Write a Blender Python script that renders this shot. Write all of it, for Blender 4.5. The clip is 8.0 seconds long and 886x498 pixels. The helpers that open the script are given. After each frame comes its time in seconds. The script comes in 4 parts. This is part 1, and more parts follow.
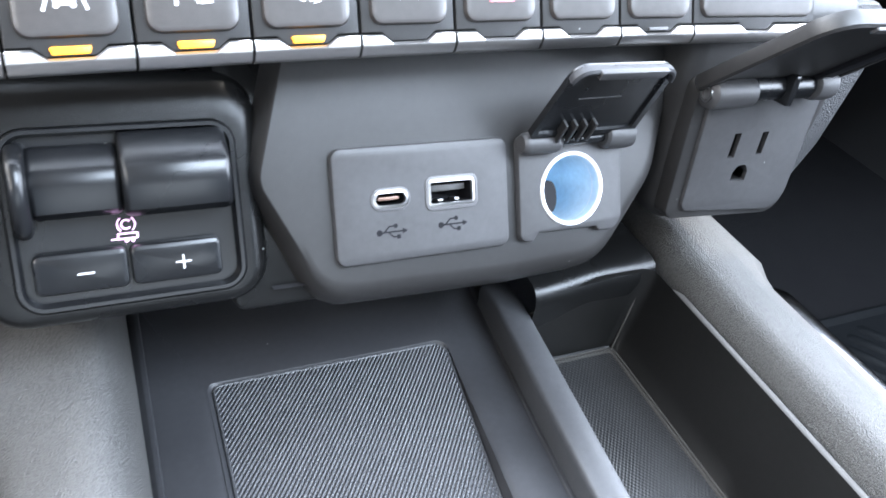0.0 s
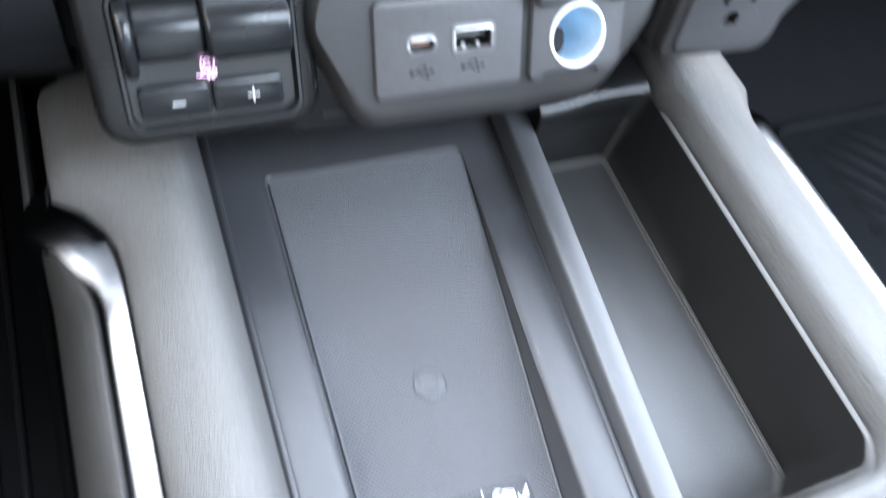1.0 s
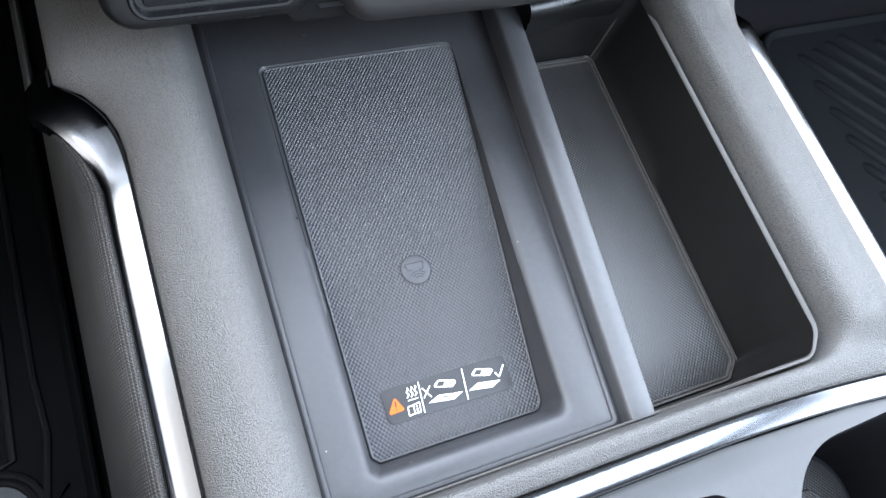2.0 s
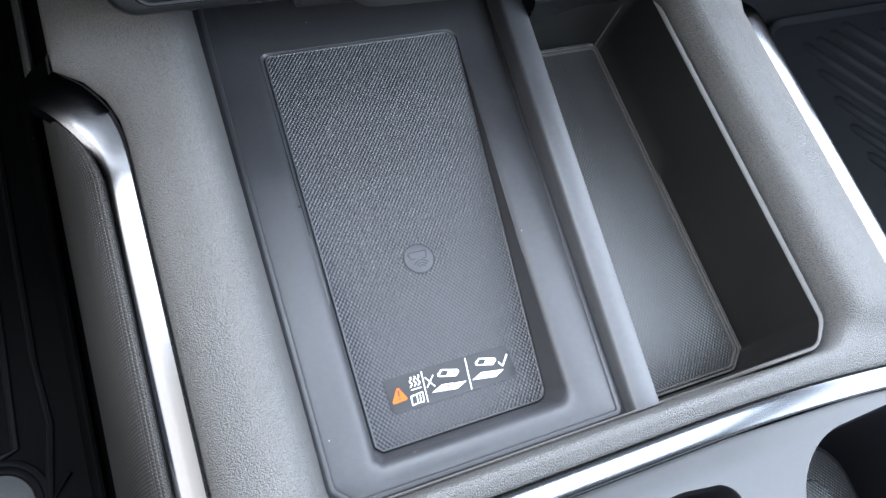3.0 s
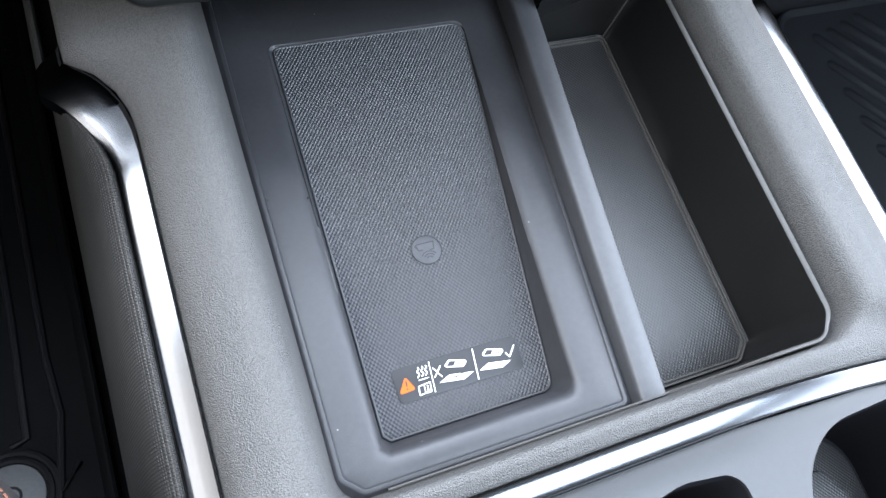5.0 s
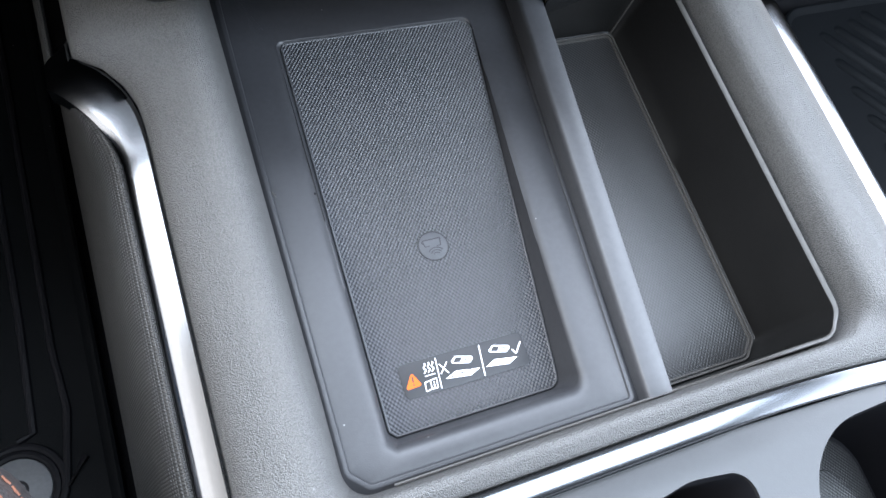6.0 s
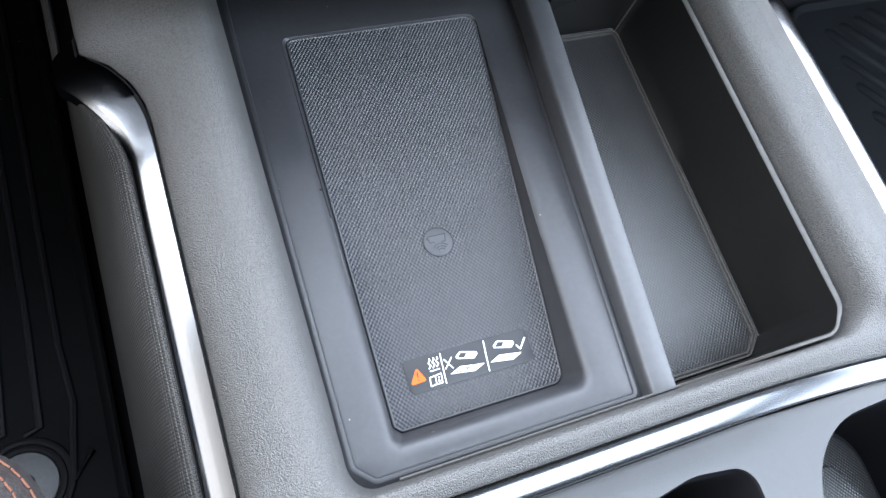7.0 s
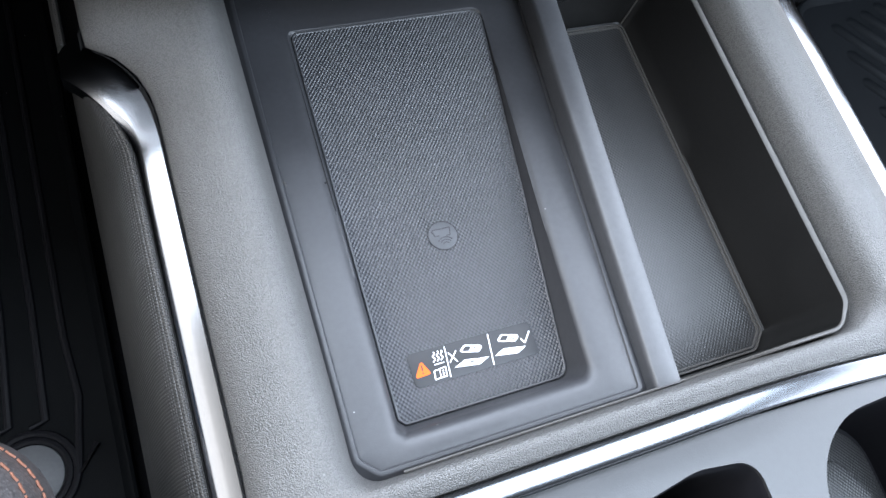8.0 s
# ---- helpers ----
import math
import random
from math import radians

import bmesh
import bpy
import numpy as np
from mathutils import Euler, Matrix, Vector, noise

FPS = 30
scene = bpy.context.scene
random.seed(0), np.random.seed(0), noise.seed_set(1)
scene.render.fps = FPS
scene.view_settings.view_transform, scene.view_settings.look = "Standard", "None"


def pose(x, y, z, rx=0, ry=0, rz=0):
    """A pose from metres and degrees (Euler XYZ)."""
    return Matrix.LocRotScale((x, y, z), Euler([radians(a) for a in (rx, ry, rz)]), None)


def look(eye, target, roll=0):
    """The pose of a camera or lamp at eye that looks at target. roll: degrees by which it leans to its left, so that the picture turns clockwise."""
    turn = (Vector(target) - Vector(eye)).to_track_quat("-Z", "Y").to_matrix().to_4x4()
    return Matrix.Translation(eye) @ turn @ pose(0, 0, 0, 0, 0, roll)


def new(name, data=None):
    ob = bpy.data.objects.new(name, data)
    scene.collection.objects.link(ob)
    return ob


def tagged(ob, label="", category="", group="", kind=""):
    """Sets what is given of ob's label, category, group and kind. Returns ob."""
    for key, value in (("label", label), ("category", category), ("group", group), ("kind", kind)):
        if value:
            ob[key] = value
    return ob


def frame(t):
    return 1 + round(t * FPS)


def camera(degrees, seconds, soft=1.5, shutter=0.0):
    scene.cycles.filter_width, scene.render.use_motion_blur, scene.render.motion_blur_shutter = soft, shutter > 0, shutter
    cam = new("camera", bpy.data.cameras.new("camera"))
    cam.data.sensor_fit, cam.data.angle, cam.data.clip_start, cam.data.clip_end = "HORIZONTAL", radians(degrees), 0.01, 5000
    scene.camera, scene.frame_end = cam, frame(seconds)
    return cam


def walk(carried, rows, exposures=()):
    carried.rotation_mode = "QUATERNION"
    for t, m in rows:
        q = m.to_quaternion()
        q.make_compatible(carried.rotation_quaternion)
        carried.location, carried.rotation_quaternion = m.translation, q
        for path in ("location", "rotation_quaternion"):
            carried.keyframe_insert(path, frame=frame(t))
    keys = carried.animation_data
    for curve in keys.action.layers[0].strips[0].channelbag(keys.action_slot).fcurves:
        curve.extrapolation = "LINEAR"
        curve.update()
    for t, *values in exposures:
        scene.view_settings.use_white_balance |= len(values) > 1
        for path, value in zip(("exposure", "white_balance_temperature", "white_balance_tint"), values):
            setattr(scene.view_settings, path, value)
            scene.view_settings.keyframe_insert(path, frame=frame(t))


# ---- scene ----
cam = camera(61.19, 8.0, soft=1.5, shutter=0.9)
PATH = [
    (0, (-0.06350, -0.07066, 0.20735), (0.05987, 0.13173, 0.02346), 12.62),
    (0.3, (-0.06751, -0.07182, 0.20911), (0.05453, 0.12667, 0.02015), 13.29),
    (0.5, (-0.07054, -0.07268, 0.21002), (0.04893, 0.11883, 0.01241), 14.18),
    (0.8, (-0.07913, -0.07595, 0.23890), (0.03288, 0.08088, 0.00899), 17.85),
    (1, (-0.08160, -0.08314, 0.25927), (0.02158, 0.04912, 0.01055), 20.56),
    (1.5, (-0.08927, -0.09177, 0.27484), (0.01123, 0.00954, 0.01096), 27.54),
    (2, (-0.08868, -0.09132, 0.27108), (0.01196, 0.00400, 0.00502), 29.61),
    (3.5, (-0.08920, -0.09094, 0.26891), (0.00931, 0.00043, 0.00068), 30.19),
    (4, (-0.08952, -0.09113, 0.26951), (0.00833, -0.00008, 0.00093), 30.07),
    (4.5, (-0.08948, -0.09144, 0.27015), (0.00751, -0.00097, 0.00106), 30.04),
    (6, (-0.09069, -0.09211, 0.26929), (0.00364, -0.00193, -0.00084), 29.77),
    (6.5, (-0.09128, -0.09225, 0.27018), (0.00221, -0.00246, -0.00037), 29.71),
    (7, (-0.09166, -0.09244, 0.27034), (0.00109, -0.00317, -0.00063), 29.71),
    (7.5, (-0.09180, -0.09321, 0.27063), (-0.00015, -0.00432, -0.00084), 29.57),
    (8, (-0.09200, -0.09328, 0.26987), (-0.00120, -0.00486, -0.00204), 29.56),
]
walk(cam, [(t, look(eye, target, roll)) for t, eye, target, roll in PATH], [(0, 0.92), (0.4, 0.97), (1.0, 0.82), (1.5, 0.58), (2.0, 0.3), (3.5, 0.19), (8, 0.16)])

# ---- light: an overcast-bright sky through the cab's windows ----
world = bpy.data.worlds.new("world")
scene.world = world
world.use_nodes = True
wn = world.node_tree.nodes
sky = wn.new("ShaderNodeTexSky")
sky.sky_type = "NISHITA"
sky.sun_disc = False
sky.sun_elevation = radians(47)
sky.sun_rotation = radians(77)
world.node_tree.links.new(sky.outputs[0], wn["Background"].inputs[0])
wn["Background"].inputs[1].default_value = 0.12
sun = new("sun", bpy.data.lights.new("sun", "SUN"))
sun.data.energy, sun.data.angle, sun.data.color = 2.0, radians(0.5), (1.0, 0.95, 0.88)
sun.matrix_world = look((0.9, 0.2, 1.0), (0, 0, 0))


def window_light(name, eye, target, w, h, watts, colour):
    lamp = new(name, bpy.data.lights.new(name, "AREA"))
    lamp.data.shape, lamp.data.size, lamp.data.size_y = "RECTANGLE", w, h
    lamp.data.energy, lamp.data.color = watts, colour
    lamp.matrix_world = look(eye, target)
    return lamp


# Roof opening out of view, assumed as the source of overhead light.
window_light("assumed_sunroof_light", (0.36, -0.42, 0.795), (0.36, -0.42, 0.0), 0.60, 0.42, 19.0, (0.7, 0.83, 1.0))
# Added fill lamp in a second, made-up roof opening above the driver.
window_light("front_overhead_fill_light", (-0.30, 0.12, 0.795), (-0.30, 0.12, 0.0), 0.36, 0.20, 3.0, (0.74, 0.845, 1.0))
window_light("windscreen_light", (0.38, 0.46, 0.65), (0.38, 0.24, 0.2), 0.92, 0.38, 19.0, (0.73, 0.83, 1.0))
window_light("windscreen_driver_side_light", (-0.42, 0.46, 0.65), (-0.42, 0.24, 0.20), 0.66, 0.38, 11.0, (0.8, 0.88, 1.0))
window_light("passenger_window_light", (0.83, 0.0, 0.52), (0.0, 0.0, 0.2), 1.50, 0.44, 28.0, (0.74, 0.84, 1.0))
window_light("driver_window_light", (-0.73, 0.02, 0.62), (0.05, 0.02, 0.33), 1.40, 0.32, 10.0, (1.0, 0.98, 0.96))
window_light("rear_window_light", (0.05, -1.66, 0.55), (0.05, 0.0, 0.2), 1.20, 0.40, 4.0, (0.84, 0.92, 1.0))


# ---- materials ----
def coords(nt, scale=(1, 1, 1)):
    tc = nt.nodes.new("ShaderNodeTexCoord")
    mp = nt.nodes.new("ShaderNodeMapping")
    mp.inputs["Scale"].default_value = scale
    nt.links.new(tc.outputs["Object"], mp.inputs[0])
    return mp.outputs[0]


def math_node(nt, op, a, b=None):
    n = nt.nodes.new("ShaderNodeMath")
    n.operation = op
    for i, v in enumerate((a, b)):
        if v is None:
            continue
        if isinstance(v, (int, float)):
            n.inputs[i].default_value = v
        else:
            nt.links.new(v, n.inputs[i])
    return n.outputs[0]


def noise_tex(nt, vec, scale, detail=3.0, rough=0.55):
    n = nt.nodes.new("ShaderNodeTexNoise")
    n.inputs["Scale"].default_value, n.inputs["Detail"].default_value, n.inputs["Roughness"].default_value = scale, detail, rough
    nt.links.new(vec, n.inputs["Vector"])
    return n.outputs["Fac"]


def ramp(nt, fac, lo, hi, a, b):
    n = nt.nodes.new("ShaderNodeMapRange")
    n.inputs["From Min"].default_value, n.inputs["From Max"].default_value = lo, hi
    n.inputs["To Min"].default_value, n.inputs["To Max"].default_value = a, b
    nt.links.new(fac, n.inputs["Value"])
    return n.outputs[0]


def bump(nt, height, strength, dist, normal=None):
    n = nt.nodes.new("ShaderNodeBump")
    n.inputs["Strength"].default_value, n.inputs["Distance"].default_value = strength, dist
    nt.links.new(height, n.inputs["Height"])
    if normal is not None:
        nt.links.new(normal, n.inputs["Normal"])
    return n.outputs[0]


def material(name, colour, rough, metal=0.0, grain=None, lattice=None, vary=0.15, specks=0.0, emit=None, spec=0.5, weave=None):
    """grain: (kind, cells per metre, relief in metres); lattice: (pitch x, pitch y, relief) of small diamonds; weave: square cells."""
    m = bpy.data.materials.new(name)
    m.use_nodes = True
    nt = m.node_tree
    b = nt.nodes["Principled BSDF"]
    b.inputs["Metallic"].default_value = metal
    b.inputs["Specular IOR Level"].default_value = spec
    vec = coords(nt)
    spread = 0.012 if metal > 0.9 else 0.05
    big = noise_tex(nt, vec, 22.0, 4.0)
    fine = noise_tex(nt, vec, 420.0, 3.0)
    mix = nt.nodes.new("ShaderNodeMix")
    mix.data_type = "RGBA"
    mix.inputs[6].default_value = (*[c * (1 - vary) for c in colour], 1)
    mix.inputs[7].default_value = (*[c * (1 + vary) for c in colour], 1)
    both = math_node(nt, "MULTIPLY_ADD", fine, 0.5)
    both.node.inputs[2].default_value = 0.0
    total = math_node(nt, "ADD", both, math_node(nt, "MULTIPLY", big, 0.5))
    nt.links.new(ramp(nt, total, 0.35, 0.65, 0.0, 1.0), mix.inputs[0])
    out = mix.outputs[2]
    if specks:
        dust = nt.nodes.new("ShaderNodeTexVoronoi")
        dust.inputs["Scale"].default_value = 95.0
        nt.links.new(vec, dust.inputs["Vector"])
        dot = ramp(nt, dust.outputs["Distance"], 0.022, 0.034, 1.0, 0.0)
        keep = ramp(nt, noise_tex(nt, vec, 60.0, 1.0), 0.5, 0.56, 0.0, specks)
        speck = nt.nodes.new("ShaderNodeMix")
        speck.data_type = "RGBA"
        speck.inputs[7].default_value = (0.55, 0.55, 0.53, 1)
        nt.links.new(out, speck.inputs[6])
        nt.links.new(math_node(nt, "MULTIPLY", dot, keep), speck.inputs[0])
        out = speck.outputs[2]
    nt.links.new(out, b.inputs["Base Color"])
    nt.links.new(ramp(nt, big, 0.3, 0.7, max(0.02, rough - spread), min(1, rough + spread)), b.inputs["Roughness"])
    normal = None
    if grain:
        kind, cells, relief = grain
        if kind == "hide":
            v = nt.nodes.new("ShaderNodeTexVoronoi")
            v.inputs["Scale"].default_value, v.inputs["Randomness"].default_value = cells, 0.85
            nt.links.new(vec, v.inputs["Vector"])
            height = math_node(nt, "SUBTRACT", 1.0, v.outputs["Distance"])
        else:
            height = noise_tex(nt, vec, cells, 2.0, 0.6)
        normal = bump(nt, height, 1.0, relief)
        # Creases between the grains are darkened in colour too, as if shaded.
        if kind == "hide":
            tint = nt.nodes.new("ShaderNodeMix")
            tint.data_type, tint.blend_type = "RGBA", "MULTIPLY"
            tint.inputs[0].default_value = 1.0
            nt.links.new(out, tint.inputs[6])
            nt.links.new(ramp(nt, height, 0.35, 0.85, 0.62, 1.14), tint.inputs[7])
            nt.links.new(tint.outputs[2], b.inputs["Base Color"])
    if lattice:
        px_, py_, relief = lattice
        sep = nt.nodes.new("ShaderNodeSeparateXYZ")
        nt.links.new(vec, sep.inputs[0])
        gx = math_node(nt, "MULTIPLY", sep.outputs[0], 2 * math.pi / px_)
        gy = math_node(nt, "MULTIPLY", sep.outputs[1], 2 * math.pi / py_)
        a = math_node(nt, "COSINE", math_node(nt, "ADD", gx, gy))
        c = math_node(nt, "COSINE", math_node(nt, "SUBTRACT", gx, gy))
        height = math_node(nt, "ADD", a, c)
        # The lattice's pits are coloured darker in place of their own shade.
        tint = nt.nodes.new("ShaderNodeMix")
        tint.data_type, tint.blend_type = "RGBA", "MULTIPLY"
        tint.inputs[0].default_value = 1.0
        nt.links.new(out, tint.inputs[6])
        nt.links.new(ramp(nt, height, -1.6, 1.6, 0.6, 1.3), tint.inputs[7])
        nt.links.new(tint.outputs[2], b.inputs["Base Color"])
        normal = bump(nt, height, 1.0, relief, normal)
    if weave:
        p1, p2, relief = weave
        sep = nt.nodes.new("ShaderNodeSeparateXYZ")
        nt.links.new(nt.nodes.new("ShaderNodeUVMap").outputs[0], sep.inputs[0])
        a = math_node(nt, "COSINE", math_node(nt, "MULTIPLY", sep.outputs[1], 2 * math.pi / p1))
        c = math_node(nt, "COSINE", math_node(nt, "MULTIPLY", sep.outputs[0], 2 * math.pi / p2))
        height = math_node(nt, "MULTIPLY", ramp(nt, a, -0.9, 0.3, 0, 1), ramp(nt, c, -0.9, 0.3, 0, 1))
        normal = bump(nt, height, 1.0, relief, normal)
    if normal is not None:
        nt.links.new(normal, b.inputs["Normal"])
    if emit:
        b.inputs["Emission Color"].default_value = (*emit[0], 1)
        b.inputs["Emission Strength"].default_value = emit[1]
    return m


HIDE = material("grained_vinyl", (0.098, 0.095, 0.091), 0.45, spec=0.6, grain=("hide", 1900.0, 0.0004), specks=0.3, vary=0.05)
PLASTIC = material("black_moulded_plastic", (0.006, 0.006, 0.006), 0.28, spec=0.3, grain=("noise", 2600.0, 0.00006), specks=0.7)
TRAY = material("satin_tray_plastic", (0.027, 0.0272, 0.0296), 0.46, spec=0.52, grain=("noise", 2200.0, 0.00005), specks=0.7)
RAIL = material("divider_plastic", (0.038, 0.0385, 0.0415), 0.46, grain=("noise", 2200.0, 0.00005), specks=0.4, spec=0.7)
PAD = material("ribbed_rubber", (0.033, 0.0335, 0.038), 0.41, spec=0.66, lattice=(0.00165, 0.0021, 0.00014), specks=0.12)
PADSMOOTH = material("smooth_rubber", (0.030, 0.0305, 0.034), 0.45, spec=0.6)
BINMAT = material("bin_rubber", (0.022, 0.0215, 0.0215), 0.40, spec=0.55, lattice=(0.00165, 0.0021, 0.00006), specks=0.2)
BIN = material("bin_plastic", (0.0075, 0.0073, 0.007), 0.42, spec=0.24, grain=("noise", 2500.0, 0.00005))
EDGE = material("worn_edge_and_highlight", (0.052, 0.0485, 0.0445), 0.5, spec=0.4)
SATIN = material("satin_metal", (0.5, 0.48, 0.47), 0.36, metal=1.0, vary=0.04)
CHROME = material("satin_chrome", (0.12, 0.1235, 0.131), 0.15, metal=1.0, vary=0.02)
SILVER = material("satin_grey_plastic", (0.036, 0.0366, 0.038), 0.40, spec=0.43, grain=("noise", 1500.0, 0.00005), vary=0.06)
MESHSIDE = material("woven_look_plastic", (0.024, 0.023, 0.0215), 0.42, spec=0.6, weave=(0.0012, 0.0014, 0.00035), vary=0.2)
CAP = material("key_cap_plastic", (0.048, 0.042, 0.04), 0.42, grain=("noise", 3000.0, 0.00004), spec=0.8)
FASCIA = material("fascia_plastic", (0.019, 0.018, 0.0178), 0.44, spec=0.48, grain=("noise", 3000.0, 0.00004), specks=0.6)
PLATE = material("port_plate_plastic", (0.043, 0.042, 0.0435), 0.5, spec=0.45, grain=("noise", 3500.0, 0.00003), specks=0.4)
DARK = material("dark_soft_plastic", (0.016, 0.016, 0.018), 0.55, spec=0.45, grain=("noise", 2600.0, 0.00006), specks=0.3)
GLOSSY = material("smooth_black_plastic", (0.008, 0.0084, 0.0094), 0.27, spec=0.42, specks=0.6)
VOID = material("cavity_black", (0.008, 0.008, 0.01), 0.6, spec=0.18)
METAL = material("nickel", (0.42, 0.41, 0.40), 0.28, metal=1.0, vary=0.05)
BARREL = material("socket_barrel_metal", (0.62, 0.76, 0.86), 0.45, metal=0.6, vary=0.1)
PORTRIM = material("port_rim_plastic", (0.095, 0.093, 0.095), 0.45, spec=0.5)
COPPER = material("contact_brass", (0.22, 0.14, 0.11), 0.4, metal=0.5)
# Carpet and mat are coloured darker to hold the footwell's missing shade.
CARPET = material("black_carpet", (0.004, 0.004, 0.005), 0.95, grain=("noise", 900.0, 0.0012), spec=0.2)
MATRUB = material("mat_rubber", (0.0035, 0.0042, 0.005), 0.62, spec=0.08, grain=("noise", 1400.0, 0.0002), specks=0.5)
KNOB = material("grey_fastener", (0.10, 0.104, 0.11), 0.5, spec=0.5)
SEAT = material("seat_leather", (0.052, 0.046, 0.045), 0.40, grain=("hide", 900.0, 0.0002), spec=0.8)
TONGUE = material("port_tongue", (0.028, 0.026, 0.024), 0.5, spec=0.8)
THREAD = material("tan_thread", (0.15, 0.058, 0.032), 0.7, spec=0.4)
WHITE = material("white_print", (0.8, 0.8, 0.82), 0.5, vary=0.03, spec=0.8)
GREYPRINT = material("grey_print", (0.6, 0.6, 0.62), 0.5, vary=0.03, spec=0.8)
ORANGE = material("orange_print", (0.62, 0.095, 0.008), 0.7, spec=0.3, vary=0.05)
LABEL = material("label_film", (0.012, 0.012, 0.0135), 0.5, spec=0.4)
AMBER = material("amber_lamp", (0.7, 0.30, 0.02), 0.4, emit=((1.0, 0.44, 0.03), 1.0))
PINK = material("backlit_symbol", (0.8, 0.5, 0.75), 0.4, emit=((0.95, 0.55, 0.95), 1.0))
RED = material("red_symbol", (0.82, 0.06, 0.1), 0.4, spec=0.8)
LINER = material("headliner", (0.36, 0.355, 0.345), 0.9, grain=("noise", 700.0, 0.0004))
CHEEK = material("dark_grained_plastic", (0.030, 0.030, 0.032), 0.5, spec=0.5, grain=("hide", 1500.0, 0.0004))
# Darker copy of the dashboard plastic, with the footwell's shade in its colour.
FOOT_SHADE = material("shaded_footwell_plastic", (0.005, 0.0055, 0.0065), 0.6, spec=0.2, grain=("noise", 900.0, 0.0002))
DOORTRIM = material("door_trim", (0.024, 0.024, 0.026), 0.6, grain=("noise", 900.0, 0.0002), spec=0.8)

# ---- mesh helpers; outlines and heights in millimetres ----
MM = 0.001


class Shell:
    def __init__(self, place=None):
        self.v, self.f, self.place = [], [], place or (lambda p: Vector(p))

    def add(self, pts):
        n = len(self.v)
        self.v += [self.place(p) * MM for p in pts]
        return range(n, n + len(pts))

    def loft(self, loops, close=True, cap0=False, cap1=False):
        ids = [self.add(loop) for loop in loops]
        n = len(loops[0])
        for a, b in zip(ids, ids[1:]):
            for i in range(n if close else n - 1):
                j = (i + 1) % n
                self.f.append((a[i], a[j], b[j], b[i]))
        if cap0:
            self.f.append(tuple(reversed(ids[0])))
        if cap1:
            self.f.append(tuple(ids[-1]))
        return ids

    def cap(self, loops):
        """Fills the first loop, leaving the others open."""
        from mathutils.geometry import tessellate_polygon
        ids = [i for loop in loops for i in self.add(loop)]
        for tri in tessellate_polygon([[Vector(p) for p in loop] for loop in loops]):
            self.f.append(tuple(ids[i] for i in tri))

    def slab(self, outline, w0, w1, bevel=0.0, holes=(), depth=None):
        """A plate between the heights w0 and w1 with a rounded upper edge and holes through it."""
        up = lambda loop, w: [(p[0], p[1], w) for p in loop]
        loops = [up(outline, w0), up(outline, w1 - bevel)]
        if bevel:
            loops += [up(grow(outline, -bevel * 0.3), w1 - bevel * 0.3), up(grow(outline, -bevel), w1)]
        self.loft(loops)
        top = loops[-1]
        if holes:
            self.cap([top] + [up(h, w1) for h in holes])
            for h in holes:
                self.loft([up(h, w1), up(h, w0 if depth is None else depth)])
        else:
            self.f.append(tuple(self.add(top)))

    def tube(self, path, r, seg=8):
        loops = []
        for i, p in enumerate(path):
            p = Vector(p)
            d = (Vector(path[min(i + 1, len(path) - 1)]) - Vector(path[max(i - 1, 0)])).normalized()
            a = d.orthogonal().normalized() if not loops else (side - d * side.dot(d)).normalized()
            side = a
            b = d.cross(a)
            loops.append([p + r * (math.cos(k * 2 * math.pi / seg) * a + math.sin(k * 2 * math.pi / seg) * b) for k in range(seg)])
        self.loft(loops, cap0=True, cap1=True)


def part(name, shell, mat, parent=None, label="", sharp=38, uv=None):
    me = bpy.data.meshes.new(name)
    me.from_pydata(shell.v, [], shell.f)
    bm = bmesh.new()
    bm.from_mesh(me)
    bmesh.ops.remove_doubles(bm, verts=bm.verts, dist=1e-6)
    bmesh.ops.recalc_face_normals(bm, faces=bm.faces)
    bm.to_mesh(me)
    bm.free()
    me.polygons.foreach_set("use_smooth", [True] * len(me.polygons))
    me.set_sharp_from_angle(angle=radians(sharp))
    me.materials.append(mat)
    if uv:
        layer = me.uv_layers.new(name="weave")
        for loop in me.loops:
            layer.data[loop.index].uv = uv[loop.vertex_index]
    ob = new(name, me)
    ob.parent = parent
    if label:
        ob["label"] = label
    return ob


def thing(name, label, category, group="", kind=""):
    return tagged(new(name), label, category, group, kind)


def rp(pts, radii, seg=6, sub=1):
    """A closed outline with rounded corners, counter-clockwise; its straight sides are cut into sub pieces."""
    n, out = len(pts), []
    radii = [radii] * n if isinstance(radii, (int, float)) else radii
    for i in range(n):
        p, a, b = Vector(pts[i]).to_2d(), Vector(pts[i - 1]).to_2d(), Vector(pts[(i + 1) % n]).to_2d()
        da, db = (a - p).normalized(), (b - p).normalized()
        half = da.angle(db) / 2
        cut = radii[i] / math.tan(half)
        c = p + (da + db).normalized() * radii[i] / math.sin(half)
        s, e = p + da * cut - c, p + db * cut - c
        turn = s.angle_signed(e)
        arc = []
        for k in range(seg + 1):
            ang = turn * k / seg
            arc.append(c + Matrix.Rotation(-ang, 2) @ s)
        if out:
            q = out[-1]
            out += [q.lerp(arc[0], k / sub) for k in range(1, sub)]
        out += arc
    q = out[-1]
    out += [q.lerp(out[0], k / sub) for k in range(1, sub)]
    return [(p.x, p.y) for p in out]


def rect(u0, u1, v0, v1, r=1.0, seg=6, sub=1):
    return rp([(u0, v0), (u1, v0), (u1, v1), (u0, v1)], r, seg, sub)


def circle(u, v, r, n=40):
    return [(u + r * math.cos(2 * math.pi * k / n), v + r * math.sin(2 * math.pi * k / n)) for k in range(n)]


